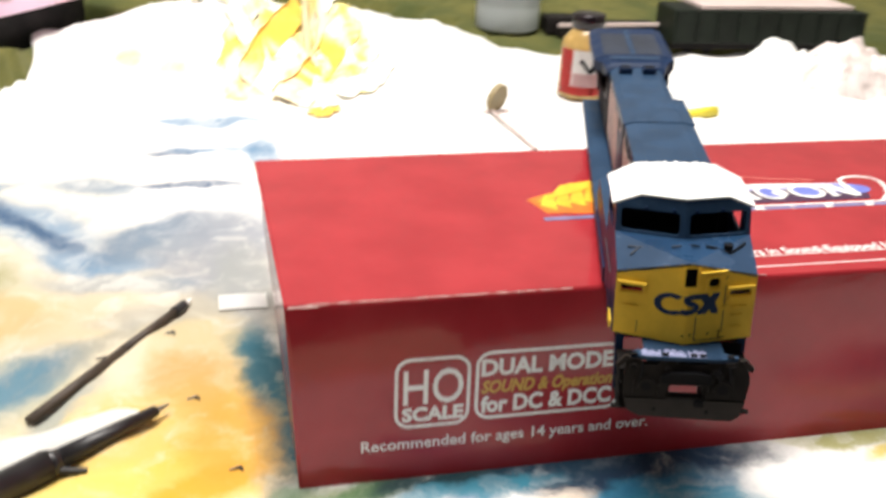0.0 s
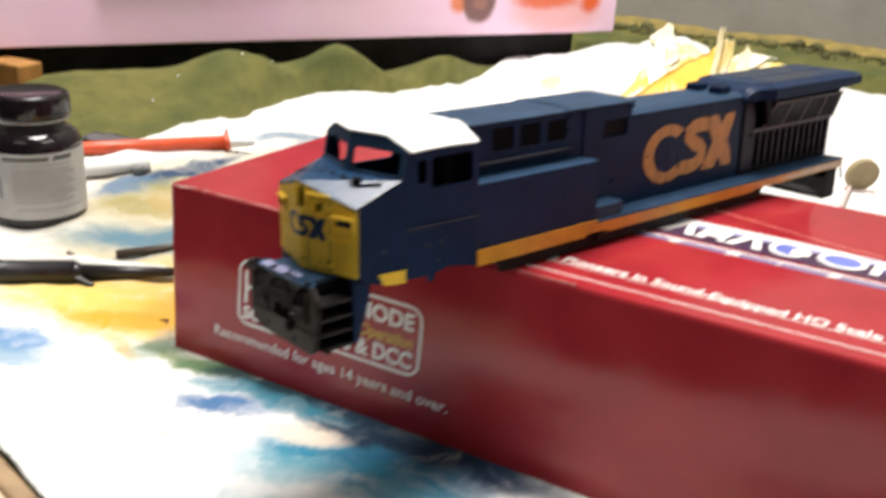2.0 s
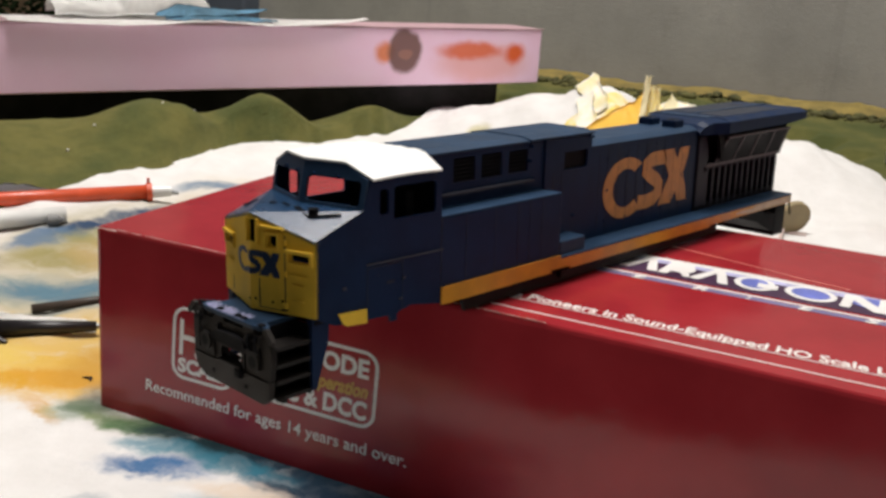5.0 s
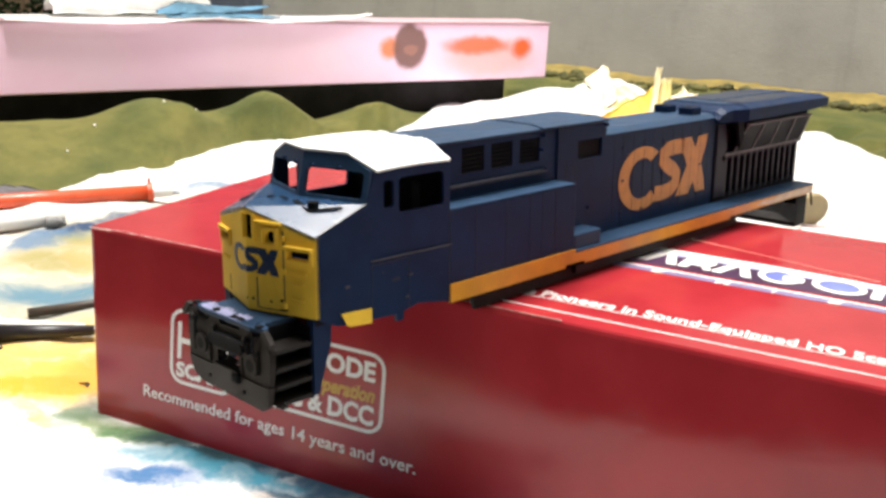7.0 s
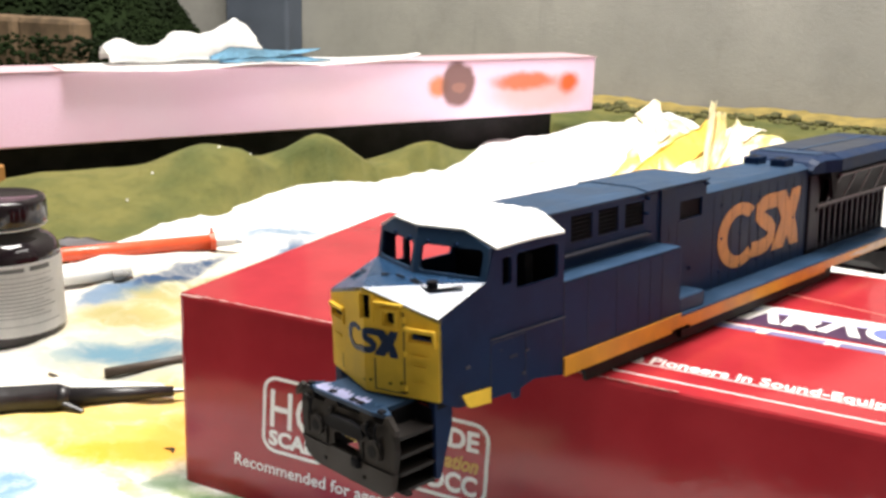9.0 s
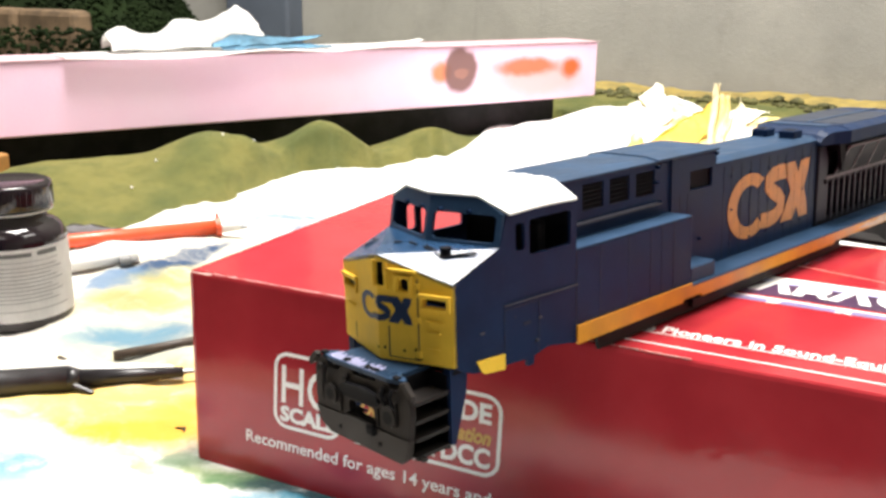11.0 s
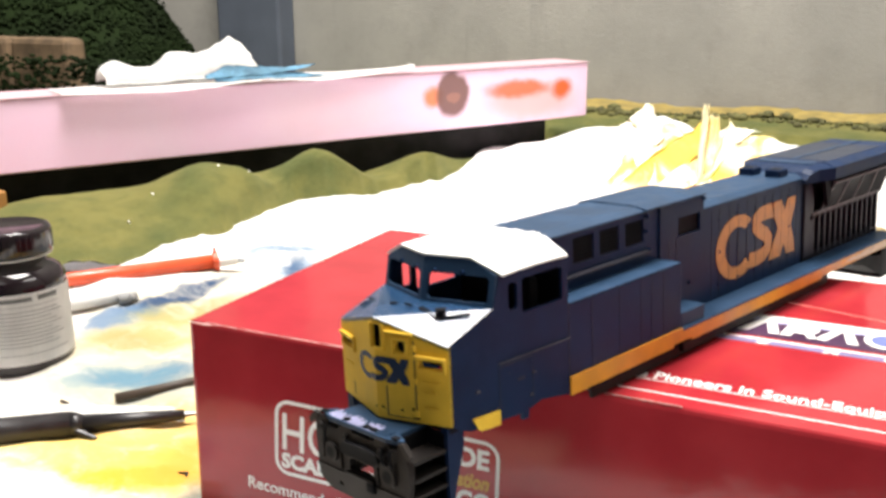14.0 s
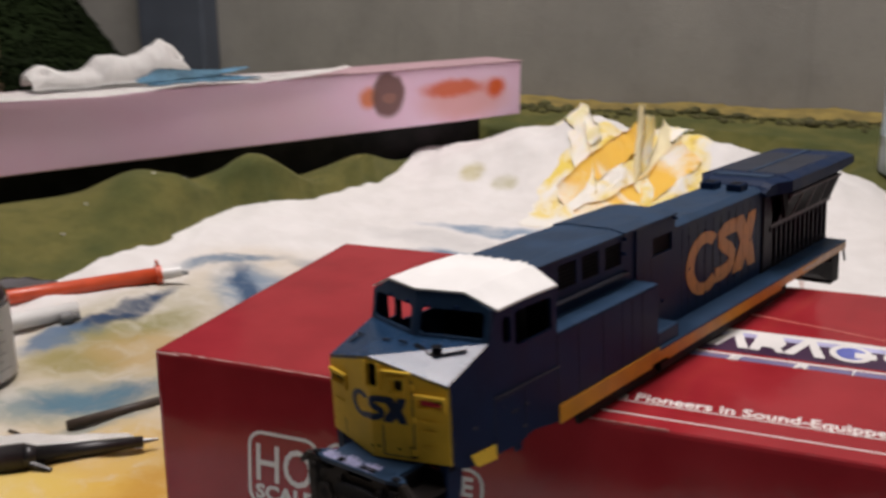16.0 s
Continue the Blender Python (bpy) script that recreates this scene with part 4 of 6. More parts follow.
def build_cab():
    CAB_SIDE = [(-0.07, 7.16), (0.2, 7.0), (0.5, 6.88), (1.5, 6.8), (2.23, 6.76), (2.25, 6.58), (2.45, 6.58), (2.48, 6.78), (2.94, 6.88), (3.98, 6.7), (3.98, 10.2), (1.6, 10.22), (1.36, 9.5), (-0.07, 8.98)]
    windows = [rect(1.87, 2.17, 9.32, 9.94, 0.05), rect(2.33, 3.77, 9.16, 9.97, 0.06)]
    mirrored("cab_side", lambda bm, out: panel(bm, CAB_SIDE, windows, side_plane(1.8, out), 0.09), BLUE)
    # windscreen frames, one to each side of the middle post
    def screen(bm, out):
        outer = [(0.0, 9.47), (1.78, 9.47), (1.78, 10.2), (1.14, 10.53), (0.0, 10.53)]
        hole = rect(0.13, 1.65, 9.57, 10.16, 0.07)
        panel(bm, outer, [hole], lambda a, b, d: (out * a, glass_y(a, b) + d, b), 0.08)
    mirrored("windscreen_frame", screen, BLUE_LIT)
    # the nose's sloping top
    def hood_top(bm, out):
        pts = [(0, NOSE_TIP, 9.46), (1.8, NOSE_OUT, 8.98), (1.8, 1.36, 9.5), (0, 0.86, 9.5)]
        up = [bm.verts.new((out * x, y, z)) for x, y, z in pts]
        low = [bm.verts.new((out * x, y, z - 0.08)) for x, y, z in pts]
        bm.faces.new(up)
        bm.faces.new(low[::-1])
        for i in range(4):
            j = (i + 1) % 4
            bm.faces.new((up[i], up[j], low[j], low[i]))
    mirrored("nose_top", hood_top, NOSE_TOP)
    # yellow nose front in two facets, with its openings
    def facet(bm, out):
        slot = 0.2 if out > 0 else 0.1
        outer = [(0.0, 7.12), (1.8, 7.16), (1.8, 8.98), (0.0, 9.46), (0.0, 9.3), (slot, 9.3), (slot, 8.76), (0.0, 8.76)]
        holes = [rect(1.12, 1.66, 8.44, 8.63)]
        if out > 0:
            holes += [rect(0.53, 0.8, 8.72, 8.98, 0.06)]
        panel(bm, outer, holes, lambda a, b, d: (out * a, nose_y(a) + d, b), 0.08)
    mirrored("nose_front", facet, YELLOW, "yellow painted nose front")
    on_nose = lambda out, up: (lambda a, b, d: (out * a, nose_y(a) - up + d, b))

    def trim(name, rows, material, up=0.03, label=""):
        for out, a0, a1, b0, b1 in rows:
            bm = bmesh.new()
            panel(bm, rect(a0, a1, b0, b1), [], on_nose(out, up), up)
            part(name, bm, material, loco, label)

    both = lambda *row: [(1, *row), (-1, *row)]
    trim("number_board_brow", both(1.04, 1.76, 8.64, 8.72), YELLOW, 0.09)
    trim("number_board_frame", both(1.04, 1.1, 8.36, 8.64) + both(1.68, 1.75, 8.36, 8.64) + both(1.04, 1.75, 8.35, 8.42), YELLOW, 0.05)
    trim("lamp_housing", [(1, 0.44, 0.51, 8.66, 9.06), (1, 0.44, 0.88, 9.01, 9.07), (1, 0.82, 0.88, 8.68, 9.02), (1, 0.44, 0.88, 8.64, 8.69)], YELLOW, 0.07)
    trim("slot_frame", [(1, 0.21, 0.27, 8.72, 9.32), (-1, 0.11, 0.16, 8.74, 9.32)], YELLOW, 0.05)
    trim("door_seam", [(1, 0.25, 0.275, 7.2, 7.9), (1, 0.97, 0.995, 7.2, 9.02), (1, 0.27, 0.97, 7.2, 7.22), (-1, 1.2, 1.22, 7.25, 7.6)], SEAM, 0.008)
    trim("door_hinge", [(1, 0.93, 1.04, 8.06, 8.18), (1, 0.93, 1.04, 7.28, 7.42), (1, 0.93, 1.04, 8.8, 8.92)], YELLOW, 0.06)
    trim("latch_loop", [(1, 0.9, 0.93, 7.26, 7.48), (1, 0.9, 1.06, 7.24, 7.27)], DARK, 0.03)
    trim("grab_bar", [(1, 1.2, 1.5, 7.86, 7.9), (-1, 1.2, 1.6, 8.0, 8.03), (1, 1.18, 1.58, 8.12, 8.14), (1, 1.2, 1.5, 7.5, 7.53)], YELLOW, 0.05)
    trim("rivet", [(-1, 0.02, 0.07, 7.34, 7.39), (1, 0.6, 0.65, 7.36, 7.41), (1, 0.12, 0.17, 7.36, 7.42)], DARK, 0.012)
    trim("top_lip", [(1, 0.3, 0.98, 9.14, 9.2)], YELLOW, 0.08)
    # round emblem shapes in blue, laid on both facets
    def emblem(polys, fn, material, name, up):
        for poly in polys:
            bm = bmesh.new()
            panel(bm, poly, [], fn, up)
            part(name, bm, material, loco)
    flat_nose = lambda a, b, d: (a, nose_y(a) - 0.014 + d, b)
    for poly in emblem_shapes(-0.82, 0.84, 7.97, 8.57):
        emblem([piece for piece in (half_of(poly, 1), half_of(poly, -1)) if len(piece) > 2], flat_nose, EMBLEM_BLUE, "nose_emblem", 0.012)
    # roof: flat middle, sloping shoulders
    bm = bmesh.new()
    def roof_point(u, v):
        a = -1.9 + 3.8 * u
        h = 10.58 if abs(a) < 1.15 else 10.58 - (abs(a) - 1.15) * 0.46
        front = 1.04 + 0.285 * abs(a)
        rear = 3.98 - 0.12 * max(0.0, abs(a) - 1.0)
        y = front + (rear - front) * v
        return (a, y, h + 0.03 * math.sin(math.pi * v))
    def lattice(bm, cols, rows, thick):
        up = [[bm.verts.new(roof_point(c, r)) for c in cols] for r in rows]
        low = [[bm.verts.new(Vector(roof_point(c, r)) - Vector((0, 0, thick))) for c in cols] for r in rows]
        n, m = len(cols), len(rows)
        for j in range(m - 1):
            for i in range(n - 1):
                bm.faces.new((up[j][i], up[j][i + 1], up[j + 1][i + 1], up[j + 1][i]))
                bm.faces.new((low[j][i], low[j + 1][i], low[j + 1][i + 1], low[j][i + 1]))
        for i in range(n - 1):
            bm.faces.new((up[0][i], low[0][i], low[0][i + 1], up[0][i + 1]))
            bm.faces.new((up[-1][i], up[-1][i + 1], low[-1][i + 1], low[-1][i]))
        for j in range(m - 1):
            bm.faces.new((up[j][0], up[j + 1][0], low[j + 1][0], low[j][0]))
            bm.faces.new((up[j][-1], low[j][-1], low[j + 1][-1], up[j + 1][-1]))
    k = 0.5 * 1.15 / 1.9
    lattice(bm, [0, 0.5 - k, 0.5, 0.5 + k, 1], [0, 0.3, 0.6, 1], 0.05)
    part("cab_roof", bm, WHITE_PAINT, loco, "white painted cab roof")
    bm = bmesh.new()
    tooth = [(0.95 - 0.11 * i, 4.0 + (0.02, 0.16, 0.05, 0.22, 0.08)[i % 5] * (1 if i < 12 else 0.5)) for i in range(18)]
    panel(bm, [(0.95, 3.97)] + tooth + [(-0.92, 3.97)], [], lambda a, b, d: (a, b, 10.575 - d), 0.012)
    part("paint_edge", bm, WHITE_PAINT, loco, "ragged white overspray edge")
    # added back wall, floor and seat in near-black, standing in for the inside's shade
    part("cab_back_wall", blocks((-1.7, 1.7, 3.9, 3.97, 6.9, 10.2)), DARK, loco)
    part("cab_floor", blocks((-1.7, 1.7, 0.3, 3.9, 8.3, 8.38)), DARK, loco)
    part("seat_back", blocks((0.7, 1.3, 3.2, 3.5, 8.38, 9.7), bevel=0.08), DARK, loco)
    # wiper arms and a knob on the nose top
    def top_z(v, y):
        v = abs(v)
        t = (y - nose_y(v)) / max(0.05, (0.86 + 0.278 * v) - nose_y(v))
        return (9.46 - 0.27 * v) * (1 - t) + 9.5 * t
    def rod(a, b, r, name, material, lift=0.08):
        bm = bmesh.new()
        tube(bm, (a[0], a[1], top_z(*a) + lift), (b[0], b[1], top_z(*b) + lift), r, sides=8)
        part(name, bm, material, loco)
    for a, b, r in (((0.5, 0.36), (1.1, 0.3), 0.03), ((0.5, 0.44), (1.06, 0.38), 0.022), ((1.12, 0.3), (1.58, 0.86), 0.03), ((1.16, 0.36), (1.52, 0.8), 0.02), ((0.1, 0.3), (0.32, 0.32), 0.03)):
        rod(a, b, r, "wiper_arm", DARK, 0.1)
    bm = bmesh.new()
    tube(bm, (1.08, 0.45, top_z(1.08, 0.45)), (1.08, 0.45, top_z(1.08, 0.45) + 0.24), 0.1, 0.13, 12)
    part("nose_knob", bm, DARK, loco)
    for a, b in (((-1.5, 0.6), (-1.1, 0.45)), ((-1.45, 0.25), (-1.2, 0.5)), ((-0.95, 0.3), (-0.6, 0.25)), ((-0.4, 0.3), (-0.15, 0.3))):
        rod(a, b, 0.028, "grab_iron", SEAM)
    for v in (0.3, 1.0, -0.3, -1.0):
        bm = bmesh.new()
        y = glass_y(v, 10.2)
        tube(bm, (v, y - 0.06, 10.22), (v, y + 0.02, 10.22), 0.05, sides=10)
        part("rain_gutter_bolt", bm, BLUE, loco)
    # side details
    mirrored("side_rail", lambda bm, out: tube(bm, (out * 1.84, 1.44, 8.18), (out * 1.84, 4.0, 8.14), 0.022, sides=8), FRAME_GREY, "thin worn grab rail")
    mirrored("step_plate", lambda bm, out: panel(bm, [(0.57, 7.14), (0.74, 6.84), (0.82, 6.8), (1.45, 6.74), (1.45, 7.09)], [], side_plane(1.84, out), 0.05), YELLOW, "yellow step plate")
    def seams(bm, out):
        for y0, y1, z0, z1 in ((1.47, 1.49, 6.82, 8.08), (2.62, 2.64, 6.84, 8.08), (1.47, 2.63, 8.06, 8.08), (2.1, 2.35, 7.58, 7.65), (1.8, 1.85, 7.83, 7.87), (3.97, 4.0, 7.12, 9.0)):
            block(bm, min(out * 1.79, out * 1.808), max(out * 1.79, out * 1.808), y0, y1, z0, z1)
    mirrored("side_seam", seams, SEAM)
    for y, z in ((2.6, 7.62), (2.5, 7.1), (0.7, 7.7)):
        part("latch", blocks((1.79, 1.84, y, y + 0.12, z, z + 0.05)), FRAME_GREY, loco)


def half_of(poly, side):
    """The part of an outline on one side of the middle."""
    out = []
    for (a0, b0), (a1, b1) in zip(poly, poly[1:] + poly[:1]):
        if a0 * side >= 0:
            out.append((a0, b0))
        if a0 * a1 < 0:
            k = a0 / (a0 - a1)
            out.append((0.0, b0 + k * (b1 - b0)))
    return out


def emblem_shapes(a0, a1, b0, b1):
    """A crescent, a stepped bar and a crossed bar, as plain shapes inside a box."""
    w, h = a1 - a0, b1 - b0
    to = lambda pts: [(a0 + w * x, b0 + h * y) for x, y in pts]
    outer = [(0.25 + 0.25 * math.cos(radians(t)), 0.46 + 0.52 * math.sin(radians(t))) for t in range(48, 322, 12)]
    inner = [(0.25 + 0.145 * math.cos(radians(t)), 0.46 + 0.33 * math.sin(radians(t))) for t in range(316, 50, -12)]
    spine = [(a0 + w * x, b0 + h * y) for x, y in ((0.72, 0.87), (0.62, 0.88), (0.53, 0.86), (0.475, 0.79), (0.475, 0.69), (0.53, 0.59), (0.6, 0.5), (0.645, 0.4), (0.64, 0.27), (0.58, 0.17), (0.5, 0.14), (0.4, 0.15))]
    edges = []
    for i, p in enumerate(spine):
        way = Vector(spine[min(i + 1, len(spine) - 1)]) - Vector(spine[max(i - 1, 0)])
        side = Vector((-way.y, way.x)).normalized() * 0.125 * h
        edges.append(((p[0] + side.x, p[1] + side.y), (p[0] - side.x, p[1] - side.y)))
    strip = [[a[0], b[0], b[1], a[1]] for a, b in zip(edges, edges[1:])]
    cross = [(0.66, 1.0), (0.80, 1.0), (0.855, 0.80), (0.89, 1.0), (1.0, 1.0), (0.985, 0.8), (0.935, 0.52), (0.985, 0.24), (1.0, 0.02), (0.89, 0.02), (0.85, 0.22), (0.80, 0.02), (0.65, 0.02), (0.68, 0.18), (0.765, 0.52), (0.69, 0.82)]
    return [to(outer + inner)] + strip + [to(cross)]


def build_hood():
    # lower cabinet flush with the cab, on the near side tall, on the other low
    for out, high in ((1, 8.96), (-1, 8.3)):
        a, b = sorted((out * 1.0, out * 1.8))
        part("cabinet", blocks((a, b, 3.99, 8.95, 7.0, high), bevel=0.04), BLUE, loco)
        part("cabinet_lid", blocks((a, b, 4.0, 8.93, high + 0.002, high + 0.03)), BLUE_LIT, loco)
        a, b = sorted((out * 1.08, out * 1.76))
        part("step_box", blocks((a, b, 9.0, 10.25, 7.06, 7.52), bevel=0.05), BLUE_LIT, loco)
    for y in (4.9, 6.05, 7.0, 7.5, 8.05):
        part("cabinet_seam", blocks((1.795, 1.808, y, y + 0.018, 7.1, 8.95)), SEAM, loco)
    part("cabinet_ledge", blocks((1.04, 1.2, 4.1, 8.4, 9.3, 9.36)), FRAME_GREY, loco)
    # hood in sections: side planes with real openings, roofs of their own
    def hood(y0, y1, half, high, holes):
        outer = [(y0, 6.95), (y1, 6.95), (y1, high), (y0, high)]
        mirrored("hood_side", lambda bm, out: panel(bm, outer, holes, side_plane(half, out), 0.07), BLUE)
        part("hood_end", blocks((-half + 0.08, half - 0.08, y1 - 0.08, y1 - 0.01, 7.0, high - 0.01)), BLUE, loco)
    slots = [rect(5.15, 6.0, 9.6, 10.26), rect(6.25, 7.1, 9.6, 10.26), rect(7.38, 8.22, 9.6, 10.24)]
    hood(3.99, 8.95, 1.05, 10.40, slots)
    hood(8.95, 11.2, 1.11, 10.42, [rect(9.86, 11.0, 9.45, 9.98)])
    hood(11.2, 17.58, 1.05, 10.02, [])
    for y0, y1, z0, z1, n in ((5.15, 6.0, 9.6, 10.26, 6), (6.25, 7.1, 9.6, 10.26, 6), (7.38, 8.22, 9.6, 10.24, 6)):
        # near-black backing puts the recess shade behind each vent
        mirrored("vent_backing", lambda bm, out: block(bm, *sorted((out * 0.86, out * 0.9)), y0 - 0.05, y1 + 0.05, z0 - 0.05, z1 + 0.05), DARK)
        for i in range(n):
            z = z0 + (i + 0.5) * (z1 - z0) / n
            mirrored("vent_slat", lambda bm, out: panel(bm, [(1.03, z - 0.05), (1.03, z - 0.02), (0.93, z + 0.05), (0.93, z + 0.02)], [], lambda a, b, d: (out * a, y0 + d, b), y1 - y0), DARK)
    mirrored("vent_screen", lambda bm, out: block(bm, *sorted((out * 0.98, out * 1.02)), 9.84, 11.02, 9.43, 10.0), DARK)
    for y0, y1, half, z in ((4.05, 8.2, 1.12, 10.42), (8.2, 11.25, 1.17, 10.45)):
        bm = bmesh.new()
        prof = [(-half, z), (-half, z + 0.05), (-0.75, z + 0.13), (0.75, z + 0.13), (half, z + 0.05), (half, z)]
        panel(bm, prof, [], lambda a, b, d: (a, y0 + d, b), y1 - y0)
        part("hood_roof", bm, BLUE_LIT, loco)
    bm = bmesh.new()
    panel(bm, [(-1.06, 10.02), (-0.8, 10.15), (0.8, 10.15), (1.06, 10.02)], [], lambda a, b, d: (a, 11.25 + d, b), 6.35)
    part("hood_roof", bm, BLUE_LIT, loco)
    for y in (11.75, 12.2, 12.75, 13.3, 13.85, 14.4, 14.95, 15.5, 16.05, 16.6, 17.15, 17.45):
        mirrored("door_seam", lambda bm, out: block(bm, *sorted((out * 1.045, out * 1.058)), y, y + 0.022, 7.15, 9.85), SEAM)
    for y in (9.35, 9.75):
        mirrored("door_seam", lambda bm, out: block(bm, *sorted((out * 1.105, out * 1.118)), y, y + 0.022, 7.15, 9.4), SEAM)
    for y in (12.2, 13.3, 14.4, 15.5, 16.6):
        for z in (7.5, 8.5, 9.5):
            mirrored("door_latch", lambda bm, out: block(bm, *sorted((out * 1.05, out * 1.08)), y - 0.06, y + 0.06, z, z + 0.08), BLUE)
    for y, z in ((8.3, 10.3), (8.4, 9.35), (8.25, 9.9), (11.15, 10.35), (10.4, 8.0)):
        bm = bmesh.new()
        tube(bm, (1.05, y, z), (1.2, y, z), 0.05, sides=8)
        part("lifting_lug", bm, BLUE, loco)
    for side in (-0.48, 0.48):
        part("exhaust_box", blocks((side - 0.27, side + 0.27, 16.5, 17.1, 10.12, 10.4), bevel=0.04), BLUE, loco)
        # flat near-black plate paints the shade inside the opening
        part("exhaust_opening", blocks((side - 0.2, side + 0.2, 16.57, 17.03, 10.401, 10.406)), DARK, loco)
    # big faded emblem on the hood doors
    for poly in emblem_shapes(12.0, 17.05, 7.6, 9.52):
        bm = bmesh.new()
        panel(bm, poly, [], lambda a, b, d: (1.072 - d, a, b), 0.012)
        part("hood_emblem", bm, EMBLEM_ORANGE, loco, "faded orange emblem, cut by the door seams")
    # rubbed patch on the other side, where the paint has come away
    bm = bmesh.new()
    ragged = [(5.4, 9.1)] + [(5.4 + 0.6 * i, 9.72 + 0.2 * math.sin(i * 2.3) * math.cos(i * 0.9)) for i in range(20)] + [(17.2, 7.5), (9.2, 7.5)]
    panel(bm, ragged, [], lambda a, b, d: (d - 1.07, a, b), 0.012)
    part("bare_patch", bm, BARE_PLASTIC, loco, "pale beige patch rubbed free of paint")
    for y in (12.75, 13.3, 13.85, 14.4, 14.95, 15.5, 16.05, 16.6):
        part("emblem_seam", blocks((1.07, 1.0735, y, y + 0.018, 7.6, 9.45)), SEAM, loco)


def build_radiator():
    """Rear body: ribbed sides, flared screens and a thin overhanging wing roof."""
    mirrored("radiator_side", lambda bm, out: panel(bm, [(17.58, 6.95), (23.8, 6.95), (23.85, 8.7), (17.58, 8.7)], [rect(18.5 + 0.44 * i, 18.78 + 0.44 * i, 7.3, 8.5) for i in range(12)], side_plane(1.05, out), 0.1), GRILLE)
    # near-black core stands in for the shade behind the slots
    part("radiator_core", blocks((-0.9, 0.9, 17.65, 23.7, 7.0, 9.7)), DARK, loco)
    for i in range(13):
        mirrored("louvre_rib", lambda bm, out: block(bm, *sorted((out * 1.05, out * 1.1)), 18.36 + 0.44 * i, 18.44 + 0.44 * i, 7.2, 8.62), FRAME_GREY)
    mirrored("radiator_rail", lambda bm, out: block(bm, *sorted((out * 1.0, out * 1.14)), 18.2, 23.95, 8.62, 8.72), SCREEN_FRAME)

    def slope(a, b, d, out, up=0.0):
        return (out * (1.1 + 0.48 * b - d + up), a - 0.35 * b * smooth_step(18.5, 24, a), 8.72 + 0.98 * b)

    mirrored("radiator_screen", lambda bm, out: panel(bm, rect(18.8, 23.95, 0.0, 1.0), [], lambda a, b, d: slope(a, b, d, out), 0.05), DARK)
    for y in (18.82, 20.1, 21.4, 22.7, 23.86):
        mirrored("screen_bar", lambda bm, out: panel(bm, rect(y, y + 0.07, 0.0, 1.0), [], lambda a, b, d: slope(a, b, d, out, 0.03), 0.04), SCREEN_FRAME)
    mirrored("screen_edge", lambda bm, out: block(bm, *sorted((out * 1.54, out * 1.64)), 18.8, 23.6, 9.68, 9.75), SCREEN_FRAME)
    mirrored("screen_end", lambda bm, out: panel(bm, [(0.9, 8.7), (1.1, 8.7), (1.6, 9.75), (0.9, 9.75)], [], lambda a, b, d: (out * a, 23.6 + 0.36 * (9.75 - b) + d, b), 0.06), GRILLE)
    # near-black fill stands in for the shade under the wing
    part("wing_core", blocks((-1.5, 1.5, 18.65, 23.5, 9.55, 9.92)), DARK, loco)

    # wing roof: narrow sloping front, then the full width to a thin overhanging end
    def ring(bm, y, half, low, shoulder, top):
        pts = [(-half, low), (-half, shoulder), (-half * 0.78, top), (half * 0.78, top), (half, shoulder), (half, low)]
        return [bm.verts.new((x, y, z)) for x, z in pts]

    def loft(name, rows, material):
        bm = bmesh.new()
        rings = [ring(bm, *row) for row in rows]
        for a, b in zip(rings, rings[1:]):
            for i in range(6):
                bm.faces.new((a[i], a[(i + 1) % 6], b[(i + 1) % 6], b[i]))
        bm.faces.new(rings[0][::-1])
        bm.faces.new(rings[-1])
        return part(name, bm, material, loco)

    loft("wing_front", [(17.5, 1.2, 9.84, 9.95, 10.02), (17.64, 1.24, 9.84, 10.1, 10.2), (17.84, 1.3, 9.84, 10.2, 10.32), (18.1, 1.38, 9.85, 10.26, 10.39), (18.62, 1.69, 9.86, 10.28, 10.4)], BLUE)
    loft("radiator_wing", [(18.622, 1.7, 9.88, 10.29, 10.42), (23.4, 1.7, 9.9, 10.29, 10.42), (24.85, 1.68, 10.0, 10.27, 10.39)], BLUE)
    part("wing_band", blocks((-1.06, 1.06, 18.14, 18.6, 10.402, 10.425), bevel=0.008), BLUE_LIT, loco)
    part("wing_band", blocks((-0.08, 0.08, 18.951, 24.5, 10.41, 10.444)), BLUE_LIT, loco)
    for x0, x1 in ((-1.25, -0.12), (0.12, 1.25)):
        part("fan_screen", blocks((x0, x1, 19.0, 23.4, 10.415, 10.43)), SEAM, loco)
    # brackets under the wing's front corners and the worn plates below them
    mirrored("wing_bracket", lambda bm, out: panel(bm, [(18.3, 9.86), (19.0, 9.88), (18.72, 9.3), (18.55, 8.95)], [], side_plane(1.5, out), 0.12), DARK)
    mirrored("end_plate", lambda bm, out: panel(bm, [(17.66, 7.25), (18.3, 7.25), (18.3, 9.3), (18.1, 9.75), (17.66, 9.75)], [], side_plane(1.12, out), 0.07), FRAME_BLUE)
    mirrored("plate_latch", lambda bm, out: block(bm, *sorted((out * 1.12, out * 1.16)), 18.1, 18.24, 8.5, 8.64), DARK)
    mirrored("body_seam", lambda bm, out: block(bm, *sorted((out * 1.03, out * 1.09)), 17.58, 17.655, 7.1, 10.0), DARK)
    part("rear_wall", blocks((-1.04, 1.04, 23.7, 23.9, 6.95, 9.9)), BLUE, loco)


